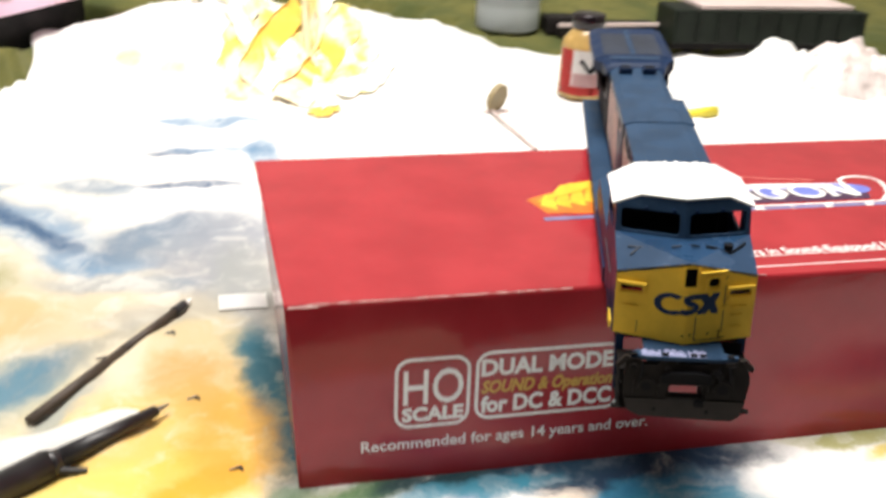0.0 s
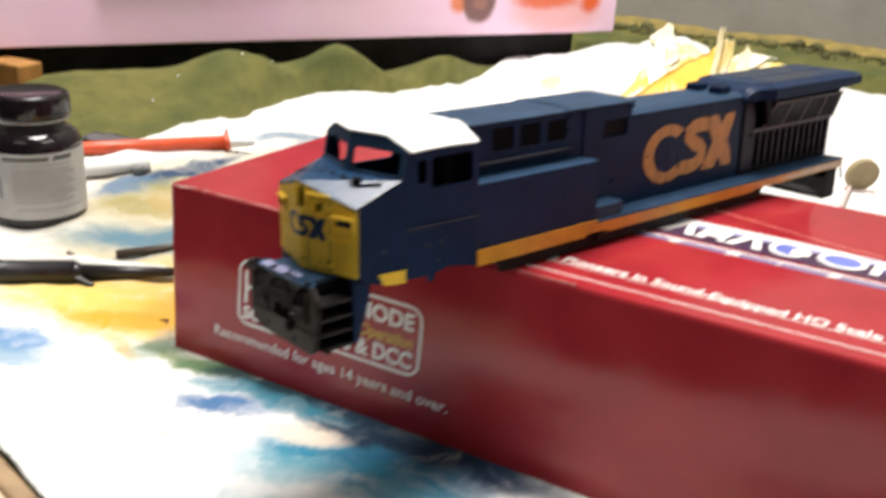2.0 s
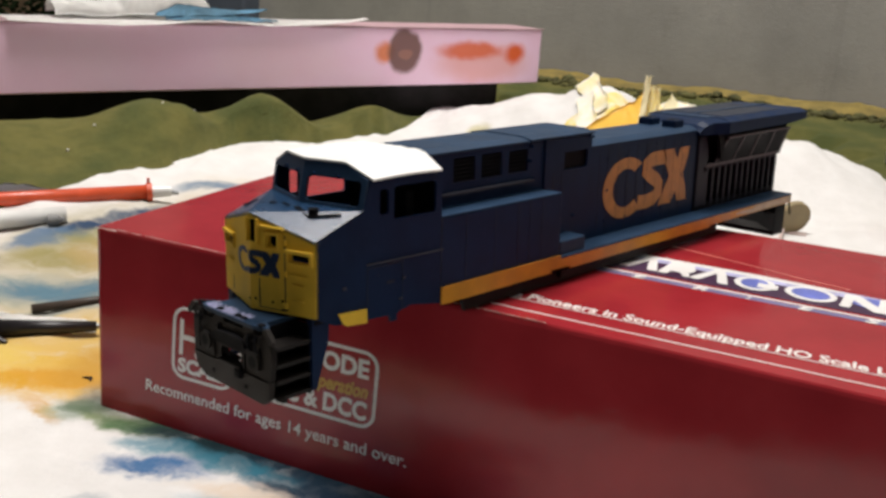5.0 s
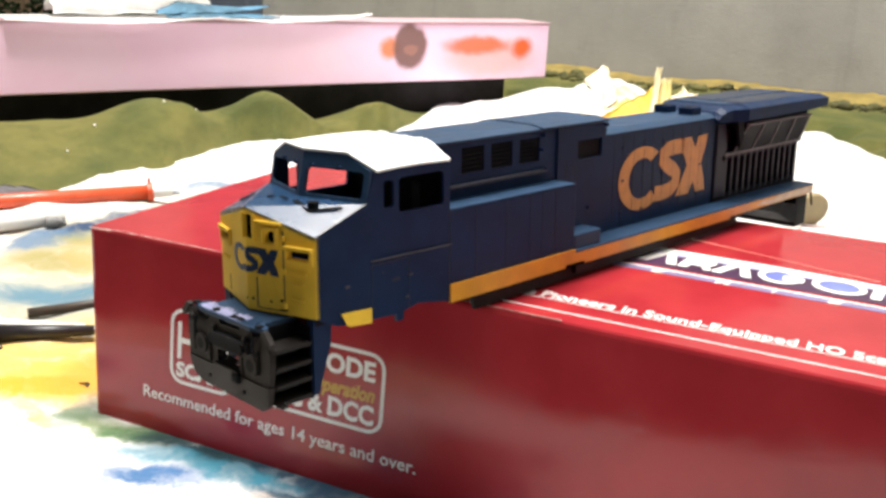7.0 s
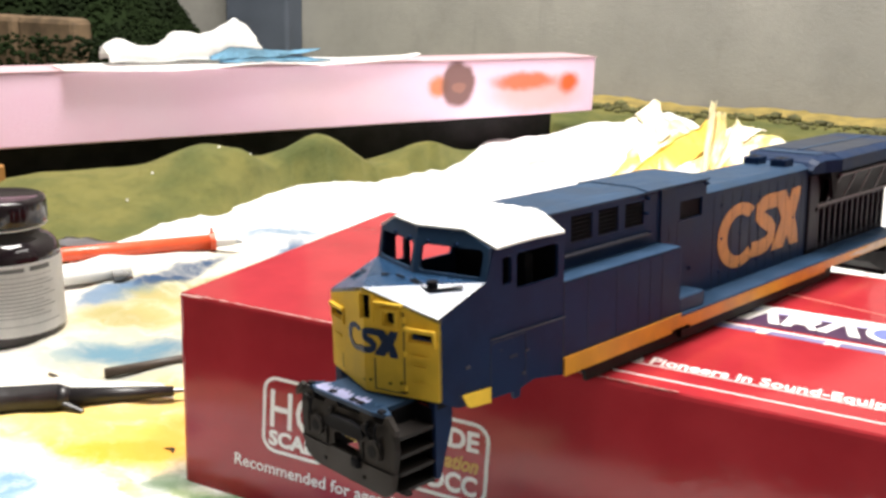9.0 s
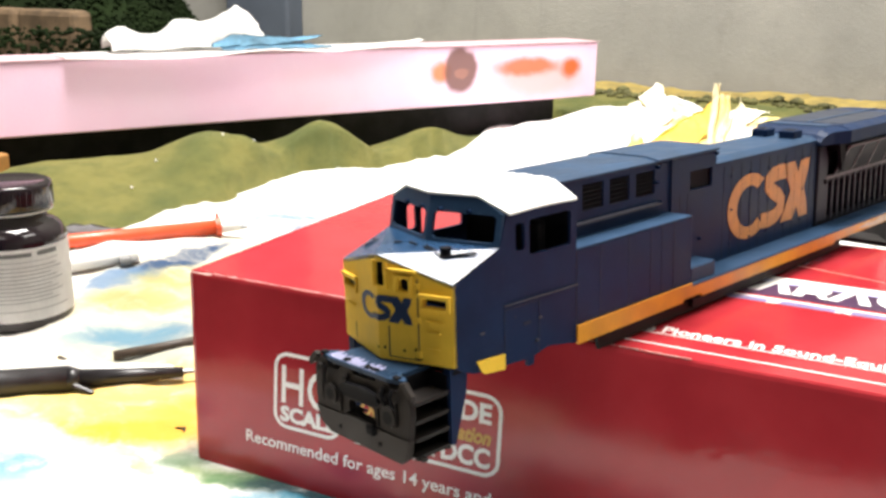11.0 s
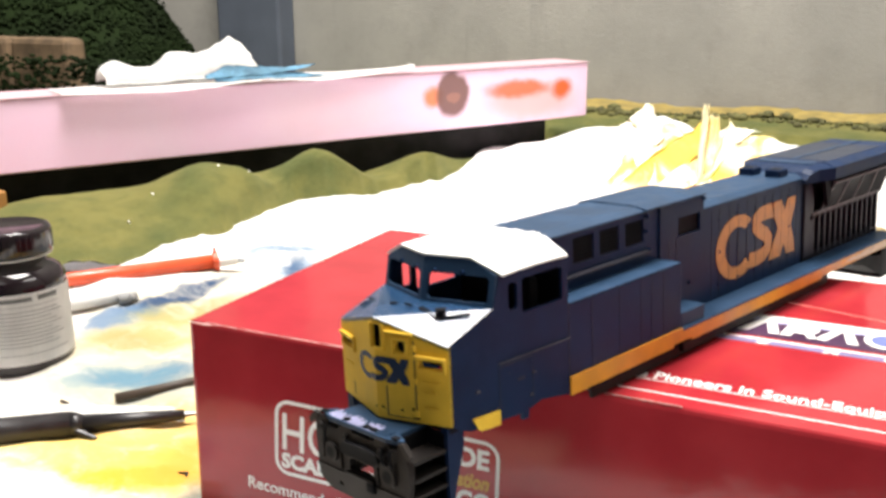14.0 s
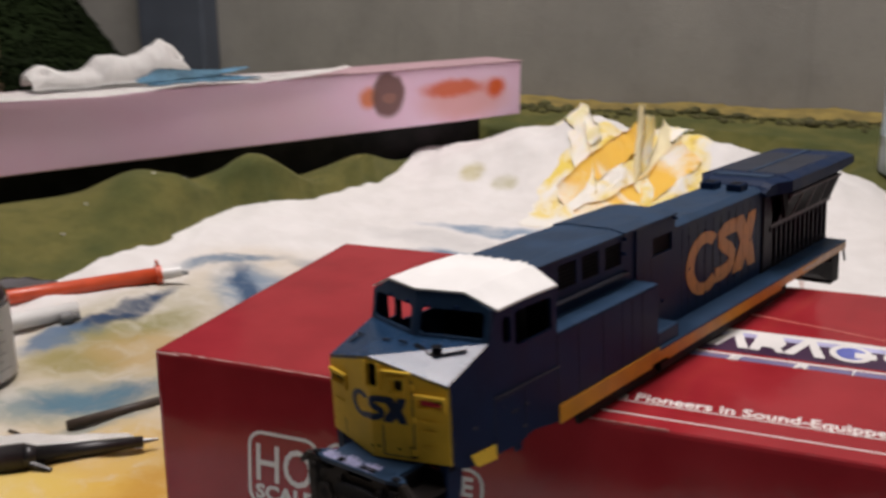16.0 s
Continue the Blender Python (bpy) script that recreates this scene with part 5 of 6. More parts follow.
def build_frame():
    # walkway deck with the coloured sill; the added black keel carries the shell and stands in for the gap's shade
    part("walkway", blocks((-1.86, 1.86, 8.95, 23.87, 7.0, 7.09), bevel=0.02), BLUE_LIT, loco)
    def sill(bm, out):
        outer = [(3.99, 6.66), (8.5, 6.66), (8.52, 6.74), (9.4, 6.74), (9.42, 6.66), (17.5, 6.66), (17.6, 6.74), (23.85, 6.74), (23.85, 7.02), (8.95, 7.02), (8.95, 7.12), (3.99, 7.12)]
        panel(bm, outer, [], side_plane(1.86, out), 0.06)
    for out, material, label in ((1, STRIPE, "orange-yellow sill stripe"), (-1, BLUE, "")):
        bm = bmesh.new()
        sill(bm, out)
        part("sill_stripe" if out > 0 else "sill", bm, material, loco, label)
    # ragged pale overlay on the stripe towards the rear
    bm = bmesh.new()
    panel(bm, [(19.3, 6.86), (20.1, 6.8), (20.3, 6.76), (23.83, 6.76), (23.83, 7.0), (21.0, 7.0), (20.6, 6.93), (19.9, 6.95)], [], side_plane(1.866, 1), 0.02)
    part("pale_stripe_end", bm, PALE_STRIPE, loco, "pale rear end of the stripe")
    for out, foot in ((1, 6.24), (-1, 6.44)):
        bm = bmesh.new()
        panel(bm, [(5.0, foot), (18.2, foot + 0.1), (18.4, 6.95), (4.8, 6.95)], [], side_plane(1.72, out), 0.1)
        part("gap_shade_keel", bm, BLACK_PLASTIC, loco)
    part("step_tab", blocks((1.72, 1.85, 9.0, 9.9, 6.42, 6.64)), BLACK_PLASTIC, loco)
    # front deck with worn tread ribs and sockets along its edge
    bm = bmesh.new()
    deck = [(-1.02, 0.4), (-1.02, -0.8), (-1.36, -0.98), (-1.36, -1.14), (-0.95, -1.25), (0.95, -1.25), (1.36, -1.14), (1.36, -1.04), (1.02, -0.9), (1.02, 0.4)]
    panel(bm, deck, [], lambda a, b, d: (a, b, 7.08 - d), 0.1)
    part("front_deck", bm, BLUE_LIT, loco)
    for i in range(44):
        x = -1.25 + 0.05 * i
        y1 = -0.9 + 0.07 * math.sin(i * 1.7) + 0.05 * math.sin(i * 0.45)
        y0 = -1.2 + 0.1 * smooth_step(0.9, 1.3, abs(x))
        part("tread_rib", blocks((x, x + 0.028, y0, y1, 7.08, 7.093)), LILAC_PRINT if 2 < i < 36 and i % 13 else BLUE_LIT, loco, "worn pale tread rib")
    part("nose_sole", blocks((-1.72, 1.72, -0.05, 0.5, 6.98, 7.1)), DARK, loco)
    for x in (-1.3, -0.5, 0.22, 0.45, 1.15):
        part("deck_socket", blocks((x - 0.09, x + 0.09, -1.19, -1.05, 7.06, 7.13), bevel=0.02), DARK, loco)
    # pilot plate: scalloped upper edge, coupler opening, chamfered foot
    bm = bmesh.new()
    plate = [(-1.5, 6.98), (-1.54, 6.5), (-1.52, 5.86), (1.6, 5.86), (1.68, 6.4), (1.66, 6.6), (1.5, 6.98), (1.36, 7.06), (1.28, 6.86), (1.05, 6.86), (0.98, 7.02), (0.62, 7.02), (0.55, 6.9), (-0.15, 6.88), (-0.25, 6.98), (-0.62, 6.96), (-0.7, 6.84), (-1.05, 6.86), (-1.15, 7.0)]
    panel(bm, plate, [rect(-0.36, 0.48, 5.97, 6.26, 0.05)], lambda a, b, d: (a, -1.24 + d, b), 0.14)
    part("pilot_plate", bm, BLACK_PLASTIC, loco, "black moulded pilot plate")
    bm = bmesh.new()
    panel(bm, [(-1.52, 5.84), (-1.4, 5.46), (-1.08, 5.28), (1.32, 5.24), (1.52, 5.4), (1.61, 5.84)], [], lambda a, b, d: (a, -1.27 + 0.05 * (5.84 - b) + d, b), 0.16)
    part("plow_plate", bm, PLOW_GREY, loco, "dull brown-grey lower plate")
    bm = bmesh.new()
    panel(bm, [(-0.6, 6.42), (-0.5, 6.36), (0.62, 6.36), (0.72, 6.46), (0.66, 6.62), (0.3, 6.7), (-0.4, 6.66), (-0.58, 6.56)], [], lambda a, b, d: (a, -1.36 + 0.25 * abs(a) * 0.2 + d, b), 0.14)
    part("coupler_brow", bm, DARK, loco)
    part("coupler_lip", blocks((-0.42, 0.52, -1.33, -1.2, 5.87, 5.96), bevel=0.03), BLACK_PLASTIC, loco)
    # near-black block stands in for the shadow below the coupler opening
    part("coupler_shadow_block", blocks((0.3, 0.56, -1.36, -1.2, 5.66, 5.9), bevel=0.05), DARK, loco)
    part("pilot_seam", blocks((-1.5, 1.58, -1.245, -1.2, 5.835, 5.865)), DARK, loco)
    for x0, x1, z0, z1 in ((-1.42, -1.2, 6.62, 6.7), (-0.66, -0.6, 5.9, 6.34), (0.6, 0.66, 5.9, 6.3), (0.86, 0.98, 6.5, 6.72), (1.2, 1.26, 6.06, 6.6), (-1.3, -1.24, 6.0, 6.5)):
        part("moulded_rib", blocks((x0, x1, -1.285, -1.23, z0, z1), bevel=0.02), BLACK_PLASTIC, loco)
    # near-black discs paint the shade of bolt holes
    for x, z in ((0.66, 5.5), (-0.7, 5.52)):
        bm = bmesh.new()
        tube(bm, (x, -1.275, z), (x, -1.2, z), 0.05, sides=10)
        part("bolt_hole", bm, DARK, loco)
    for x, z, r in ((-0.95, 6.24, 0.22), (1.0, 6.22, 0.24), (-1.3, 6.78, 0.1), (0.78, 6.68, 0.1), (-0.42, 6.74, 0.07)):
        bm = bmesh.new()
        tube(bm, (x, -1.31, z), (x, -1.2, z), r, r * 1.1, 16)
        part("pilot_boss", bm, BLACK_PLASTIC, loco)
        # each boss gets a near-black disc for its hole's shade
        bm = bmesh.new()
        tube(bm, (x, -1.315, z), (x, -1.29, z), r * 0.6, sides=14)
        part("pilot_hole", bm, DARK, loco)
    # pointed brackets beside the steps, and short hoses hanging from the deck's edge
    mirrored("step_bracket", lambda bm, out: panel(bm, [(1.38, 7.06), (1.52, 7.1), (1.74, 6.86), (1.7, 6.74), (1.56, 6.84)], [], lambda a, b, d: (out * a, -1.27 + d, b), 0.12), PLOW_GREY)
    for x, lean in ((-1.08, -0.05), (0.86, 0.06), (1.14, 0.04)):
        bm = bmesh.new()
        for k in range(5):
            p, q = k / 5, (k + 1) / 5
            tube(bm, (x + lean * p * p, -1.28 - 0.06 * math.sin(3.1 * p), 6.86 - 0.4 * p), (x + lean * q * q, -1.28 - 0.06 * math.sin(3.1 * q), 6.86 - 0.4 * q), 0.035, 0.035, 7)
        part("air_hose", bm, DARK, loco)
    # steps on both sides, with their lips, in front of a dark recess
    part("stair_wall", blocks((1.0, 1.6, -0.14, -0.06, 5.3, 6.98)), DARK, loco)
    for z in (5.4, 5.8, 6.19, 6.6):
        mirrored("stair_tread", lambda bm, out: block(bm, *sorted((out * 1.08, out * 1.64)), -1.1, -0.13, z, z + 0.05, bevel=0.015), BLACK_PLASTIC)
        mirrored("tread_lip", lambda bm, out: panel(bm, [(1.6, z - 0.04), (1.64, z - 0.04), (1.68, z + 0.07), (1.64, z + 0.07)], [], lambda a, b, d: (out * a, -1.08 + d, b), 0.94), BLACK_PLASTIC)
    for row in ((-0.95, -0.7, -1.1, -0.8, 5.32, 6.98), (0.6, 1.06, -1.1, 0.0, 5.32, 6.98), (-0.7, 0.6, -1.1, 0.0, 6.4, 6.98)):
        part("stair_back", blocks(row), DARK, loco)
    mirrored("stair_foot", lambda bm, out: block(bm, *sorted((out * 1.5, out * 1.8)), -1.05, -0.9, 5.36, 5.44, bevel=0.02), BLACK_PLASTIC)
    mirrored("stair_flange", lambda bm, out: panel(bm, [(-0.12, 5.4), (0.02, 5.4), (0.1, 5.7), (0.36, 6.5), (0.4, 7.12), (-0.12, 7.12)], [], side_plane(1.7, out), 0.2), BLUE)
    # rear pilot
    part("rear_pilot", blocks((-1.6, 1.6, 23.1, 24.0, 5.4, 6.98), bevel=0.05), DARK, loco)
    bm = bmesh.new()
    panel(bm, [(20.2, 6.98), (20.4, 6.5), (21.6, 6.2), (22.7, 5.7), (23.09, 5.6), (23.09, 6.35), (22.1, 6.5), (21.6, 6.98)], [], lambda a, b, d: (1.6 - d, a, b), 3.2)
    part("rear_underframe", bm, DARK, loco)
    bm = bmesh.new()
    tube(bm, (1.72, 23.85, 7.0), (1.78, 24.05, 6.2), 0.04, sides=8)
    part("uncoupling_lever", bm, DARK, loco)


build_cab()
build_hood()
build_radiator()
build_frame()

# ---- jars, tools and paper round the box ----


def paint_jar():
    x, y = -15.55, 6.35
    ob = thing("paint_jar", "small black paint jar with a black screw cap and white label", "jar", (x, y, cloth_z(x, y) + 0.02))
    bm = bmesh.new()
    lathe(bm, [(2.05, 0), (2.2, 0.1), (2.25, 0.28), (2.25, 3.75), (2.2, 4.0), (2.02, 4.3), (1.74, 4.5), (1.5, 4.62), (1.44, 5.06)])
    part("body", bm, JAR_BLACK, ob, smooth=True)
    bm = bmesh.new()
    lathe(bm, [(1.6, 5.06), (1.8, 5.09), (1.83, 5.18), (1.83, 6.02), (1.77, 6.18), (1.62, 6.25), (1.52, 6.21)], 44)
    cap = part("cap", bm, JAR_BLACK, ob, "ribbed black screw cap", smooth=True)
    bm = bmesh.new()
    lathe(bm, [(1.5, 4.98), (1.78, 4.99), (1.8, 5.04), (1.5, 5.06)], 44)
    part("cap_ring", bm, WHITE_PLASTIC, cap, "thin pale sealing ring")
    for i in range(44):
        a = 2 * math.pi * i / 44
        bm = bmesh.new()
        tube(bm, (1.825 * math.cos(a), 1.825 * math.sin(a), 5.2), (1.825 * math.cos(a), 1.825 * math.sin(a), 5.98), 0.016, sides=5)
        part("cap_rib", bm, JAR_BLACK, cap)
    def wrap(bm, a0, a1, z0, z1, r):
        sheet(bm, 40, 1, lambda u, v: (r * math.cos(radians(a0 + (a1 - a0) * u)), r * math.sin(radians(a0 + (a1 - a0) * u)), z0 + (z1 - z0) * v))
        bmesh.ops.solidify(bm, geom=bm.faces[:], thickness=0.01)
    bm = bmesh.new()
    wrap(bm, -150, 95, 0.5, 3.68, 2.27)
    label = part("label", bm, LABEL_PAPER, ob, "off-white paper label with small unreadable print")
    for z, a0, a1, tall, m in ((3.34, -75, -22, 0.17, LABEL_GREY), (3.34, -16, 8, 0.2, LABEL_GREY), (0.95, -60, 20, 0.06, LABEL_FAINT), (3.1, -66, 10, 0.04, LABEL_FAINT), (1.5, -92, -78, 1.0, LABEL_FAINT), *((2.86 - 0.17 * k, -64, 6 + 9 * math.sin(2.1 * k), 0.06, LABEL_FAINT) for k in range(10))):
        bm = bmesh.new()
        wrap(bm, a0, a1, z, z + tall, 2.2735)
        part("print_bar", bm, m, label)


def glue_jar():
    x, y = 25.9, 44.1
    ob = thing("glue_jar", "amber glue jar with a red and white label and black cap", "jar", (x, y, cloth_z(x, y) + 0.02), -8)
    bm = bmesh.new()
    lathe(bm, [(1.7, 0), (1.85, 0.1), (1.85, 3.8), (1.75, 4.3), (1.3, 4.8), (1.15, 5.1)])
    part("body", bm, AMBER, ob, smooth=True)
    bm = bmesh.new()
    lathe(bm, [(1.15, 5.05), (1.22, 5.1), (1.22, 6.1), (1.1, 6.2)])
    part("cap", bm, JAR_BLACK, ob, "black screw cap", smooth=True)
    def wrap(bm, a0, a1, z0, z1, r):
        sheet(bm, 30, 1, lambda u, v: (r * math.cos(radians(a0 + (a1 - a0) * u)), r * math.sin(radians(a0 + (a1 - a0) * u)), z0 + (z1 - z0) * v))
        bmesh.ops.solidify(bm, geom=bm.faces[:], thickness=0.01)
    for name, a0, a1, z0, z1, r, m in (("label", -170, -10, 0.35, 3.7, 1.865, LABEL_RED), ("label_panel", -132, -52, 1.0, 3.72, 1.882, LABEL_PAPER), ("label_panel", -128, -56, 1.0, 2.0, 1.888, LABEL_PINK)):
        bm = bmesh.new()
        wrap(bm, a0, a1, z0, z1, r)
        part(name, bm, m, ob)
    at = lambda a, z: (1.9 * math.cos(radians(a)), 1.9 * math.sin(radians(a)), z)
    for a0, z0, a1, z1 in ((-112, 3.0, -88, 2.1), (-88, 2.1, -80, 2.7)):
        bm = bmesh.new()
        tube(bm, at(a0, z0), at(a1, z1), 0.16, 0.12, 8)
        part("label_mark", bm, DARK, ob, "small black bird-like mark")


def clear_bottle():
    x, y = 25.0, 61.5
    ob = thing("plastic_bottle", "tall cloudy clear plastic bottle", "bottle", (x, y, land_z(x, y)))
    bm = bmesh.new()
    lathe(bm, [(2.7, 0), (2.9, 0.2), (2.9, 2.0), (2.8, 2.2), (2.9, 2.4), (2.9, 11.5), (2.6, 13.2), (1.4, 14.6), (1.3, 15.5)])
    lathe(bm, [(2.7, 0.2), (2.75, 0.4), (2.75, 11.4), (2.45, 13.0), (1.25, 14.4), (1.2, 15.45)][::-1])
    part("body", bm, CLEAR, ob, smooth=True)
    bm = bmesh.new()
    lathe(bm, [(1.5, 15.3), (1.55, 15.4), (1.55, 16.6), (1.4, 16.7)])
    part("cap", bm, WHITE_PLASTIC, ob, "white cap", smooth=True)
    bm = bmesh.new()
    sheet(bm, 40, 1, lambda u, v: (2.93 * math.cos(radians(-175 + 200 * u)), 2.93 * math.sin(radians(-175 + 200 * u)), 3.0 + 6.5 * v))
    bmesh.ops.solidify(bm, geom=bm.faces[:], thickness=0.01)
    label = part("label", bm, PALE_LABEL, ob, "pale blue-white paper label")
    for z in (6.2, 7.0, 7.8):
        bm = bmesh.new()
        sheet(bm, 20, 1, lambda u, v: (2.945 * math.cos(radians(-120 + 70 * u)), 2.945 * math.sin(radians(-120 + 70 * u)), z + 0.3 * v))
        bmesh.ops.solidify(bm, geom=bm.faces[:], thickness=0.006)
        part("print_bar", bm, LABEL_GREY, label)


def lying(name, label, category, a, b, rise=0.0):
    """A thing along the line from a to b on the cloth; its own x axis runs from a to b."""
    za, zb = cloth_z(*a) + rise, cloth_z(*b) + rise
    length = math.dist((*a, za), (*b, zb))
    ob = new(name)
    ob.empty_display_size = 0.02
    turn, tip = math.atan2(b[1] - a[1], b[0] - a[0]), math.asin((zb - za) / length)
    ob.matrix_world = Matrix.Translation((a[0] * CM, a[1] * CM, za * CM)) @ Euler((0, -tip, turn)).to_matrix().to_4x4()
    return tagged(ob, label, category), length


def red_pen():
    ob, n = lying("marker_pen", "orange-red plastic brush handle with a clear tip", "pen", (-22.1, 11.45), (-14.9, 18.95), 0.5)
    bm = bmesh.new()
    tube(bm, (-4, 0, 0), (n, 0, 0), 0.36, 0.42, 16)
    part("barrel", bm, RED_PLASTIC, ob, smooth=True)
    bm = bmesh.new()
    tube(bm, (n, 0, 0), (n + 0.3, 0, 0), 0.52, 0.52, 18)
    part("collar", bm, RED_PLASTIC, ob)
    bm = bmesh.new()
    tube(bm, (n + 0.3, 0, 0), (n + 1.35, 0, 0), 0.36, 0.32, 14)
    part("tip", bm, WHITE_PLASTIC, ob, "white cylindrical tip")
    bm = bmesh.new()
    tube(bm, (n + 1.35, 0, -0.1), (n + 1.75, 0, -0.16), 0.16, 0.1, 10)
    part("nib", bm, STEEL, ob, "grey nib")
    part("clip", blocks((n + 0.05, n + 0.2, -0.1, 0.1, 0.45, 0.8)), RED_PLASTIC, ob)


def white_pen():
    ob, n = lying("fine_brush", "white plastic pen with a grey metal point", "pen", (-21.0, 7.5), (-16.2, 12.6), 0.3)
    bm = bmesh.new()
    tube(bm, (-2, 0, 0.1), (n + 1.25, 0, 0.1), 0.46, 0.42, 18)
    part("barrel", bm, WHITE_PLASTIC, ob, smooth=True)
    bm = bmesh.new()
    tube(bm, (n + 0.35, -0.45, -0.02), (n + 0.85, -0.5, -0.02), 0.3, 0.27, 14)
    tube(bm, (n + 0.85, -0.5, -0.02), (n + 1.1, -0.52, -0.05), 0.22, 0.06, 12)
    part("tip", bm, LABEL_GREY, ob, "dark grey point")


def dark_stick():
    ob, n = lying("wooden_stick", "thin dark wooden stick with a pale tip", "stick", (-8.55, 4.9), (-3.55, 12.6), 0.24)
    bm = bmesh.new()
    tube(bm, (0, 0, 0), (n * 0.55, 0, 0), 0.2, 0.2, 12)
    tube(bm, (n * 0.55, 0, 0), (n - 0.7, 0, 0), 0.2, 0.17, 12)
    part("shaft", bm, DARK_WOOD, ob, smooth=True)
    bm = bmesh.new()
    tube(bm, (n - 0.75, 0, 0), (n, 0, 0), 0.22, 0.2, 12)
    part("ferrule", bm, BLACK_TOOL, ob)
    bm = bmesh.new()
    tube(bm, (n, 0, 0), (n + 0.5, 0, 0), 0.12, 0.05, 10)
    part("tip", bm, WHITE_PLASTIC, ob, "pale tip")


def black_knife():
    ob, n = lying("craft_knife", "black craft knife with a worn shiny handle", "knife", (-12.5, -2.3), (-4.3, 4.5), 0.42)
    bm = bmesh.new()
    tube(bm, (-3, 0, 0), (n - 4.3, 0, 0), 0.5, 0.52, 14)
    tube(bm, (n - 4.3, 0, 0), (n - 3.9, 0, 0), 0.52, 0.36, 14)
    part("handle", bm, BLACK_TOOL, ob, smooth=True)
    bm = bmesh.new()
    tube(bm, (n - 3.9, 0, 0), (n - 0.2, 0, 0), 0.36, 0.2, 12)
    part("shank", bm, BLACK_TOOL, ob, smooth=True)
    # thin steel strip models the highlight along the shank
    bm = bmesh.new()
    tube(bm, (n - 3.8, 0.16, 0.22), (n - 2.0, 0.12, 0.2), 0.1, 0.06, 8)
    part("highlight_strip", bm, STEEL, ob, "steel strip standing in for a highlight")
    bm = bmesh.new()
    tube(bm, (n - 0.2, 0, 0), (n + 0.35, 0, 0), 0.12, 0.04, 8)
    part("tip", bm, STEEL, ob)
    bm = bmesh.new()
    tube(bm, (n - 4.2, -0.3, -0.1), (n - 3.4, -0.75, -0.3), 0.14, 0.1, 8)
    part("clip", bm, BLACK_TOOL, ob)


def paper_strip():
    bm = bmesh.new()
    high = max(cloth_z(-2.2 + 0.3 * i, 12.0 + 0.35 * j) for i in range(9) for j in range(5))
    sheet(bm, 12, 3, lambda u, v: (-2.15 + 2.0 * u, 12.2 + 1.15 * v, high + 0.1 + 0.03 * math.sin(3 * u) + 0.1 * v))
    bmesh.ops.solidify(bm, geom=bm.faces[:], thickness=0.04)
    solid("paper_strip", bm, TISSUE_WHITE, "small white paper strip beside the box", "paper")
    # white tissue by the knife
    bm = bmesh.new()
    def place(u, v):
        x = -13.5 + 9.0 * u - 1.5 * v
        y = -0.6 + 7.0 * u * 0.72 + 1.6 * v * (1 - 0.6 * u)
        return (x, y, cloth_z(x, y) + 0.1 + 0.35 * v * (1 - v) * 4 * (0.5 + 0.5 * rough(x, y, 2.0, 3.0)))
    sheet(bm, 40, 10, place)
    bmesh.ops.solidify(bm, geom=bm.faces[:], thickness=0.03)
    solid("folded_tissue", bm, TISSUE_WHITE, "folded white tissue under the craft knife", "tissue", smooth=True)


def ochre_paddle():
    x, y = 17.8, 39.6
    z = cloth_z(x, y)
    ob = thing("sponge_applicator", "round ochre sponge applicator on a thin pale stick", "applicator", (x, y, z))
    bm = bmesh.new()
    tube(bm, (0, 0.2, 1.08), (0, -0.2, 1.0), 1.04, 1.02, 32)
    bmesh.ops.scale(bm, vec=(1.02, 1, 1), verts=bm.verts)
    bmesh.ops.rotate(bm, verts=bm.verts, matrix=Matrix.Rotation(radians(40), 3, "Z"))
    bmesh.ops.bevel(bm, geom=[e for e in bm.edges], offset=0.04, segments=1, affect="EDGES")
    part("disc", bm, OCHRE_PAINT, ob, smooth=False)
    bm = bmesh.new()
    tube(bm, (-0.5, -0.1, 0.25), (0.0, -9.0, 0.22), 0.12, 0.12, 10)
    part("stick", bm, PALE_BOARD, ob, "thin pale stick")
    part("foot", blocks((-0.9, 0.9, -0.3, 0.3, -0.05, 0.12), bevel=0.04), PALE_BOARD, ob)


def yellow_brush():
    ob, n = lying("paint_brush", "thin paint brush with a yellow plastic handle", "brush", (23.0, 35.4), (34.4, 38.6), 0.28)
    for name, x0, x1, r0, r1, m in (("wire", 0, 4.2, 0.05, 0.05, STEEL), ("ferrule", 4.2, 5.6, 0.28, 0.22, BLACK_TOOL), ("shaft", 5.6, 7.4, 0.07, 0.07, STEEL), ("collar", 7.4, 9.0, 0.24, 0.26, BLACK_TOOL), ("handle", 8.4, n, 0.36, 0.4, YELLOW_PLASTIC)):
        bm = bmesh.new()
        tube(bm, (x0, 0, 0), (x1, 0, 0), r0, r1, 12)
        part(name, bm, m, ob, smooth=True)


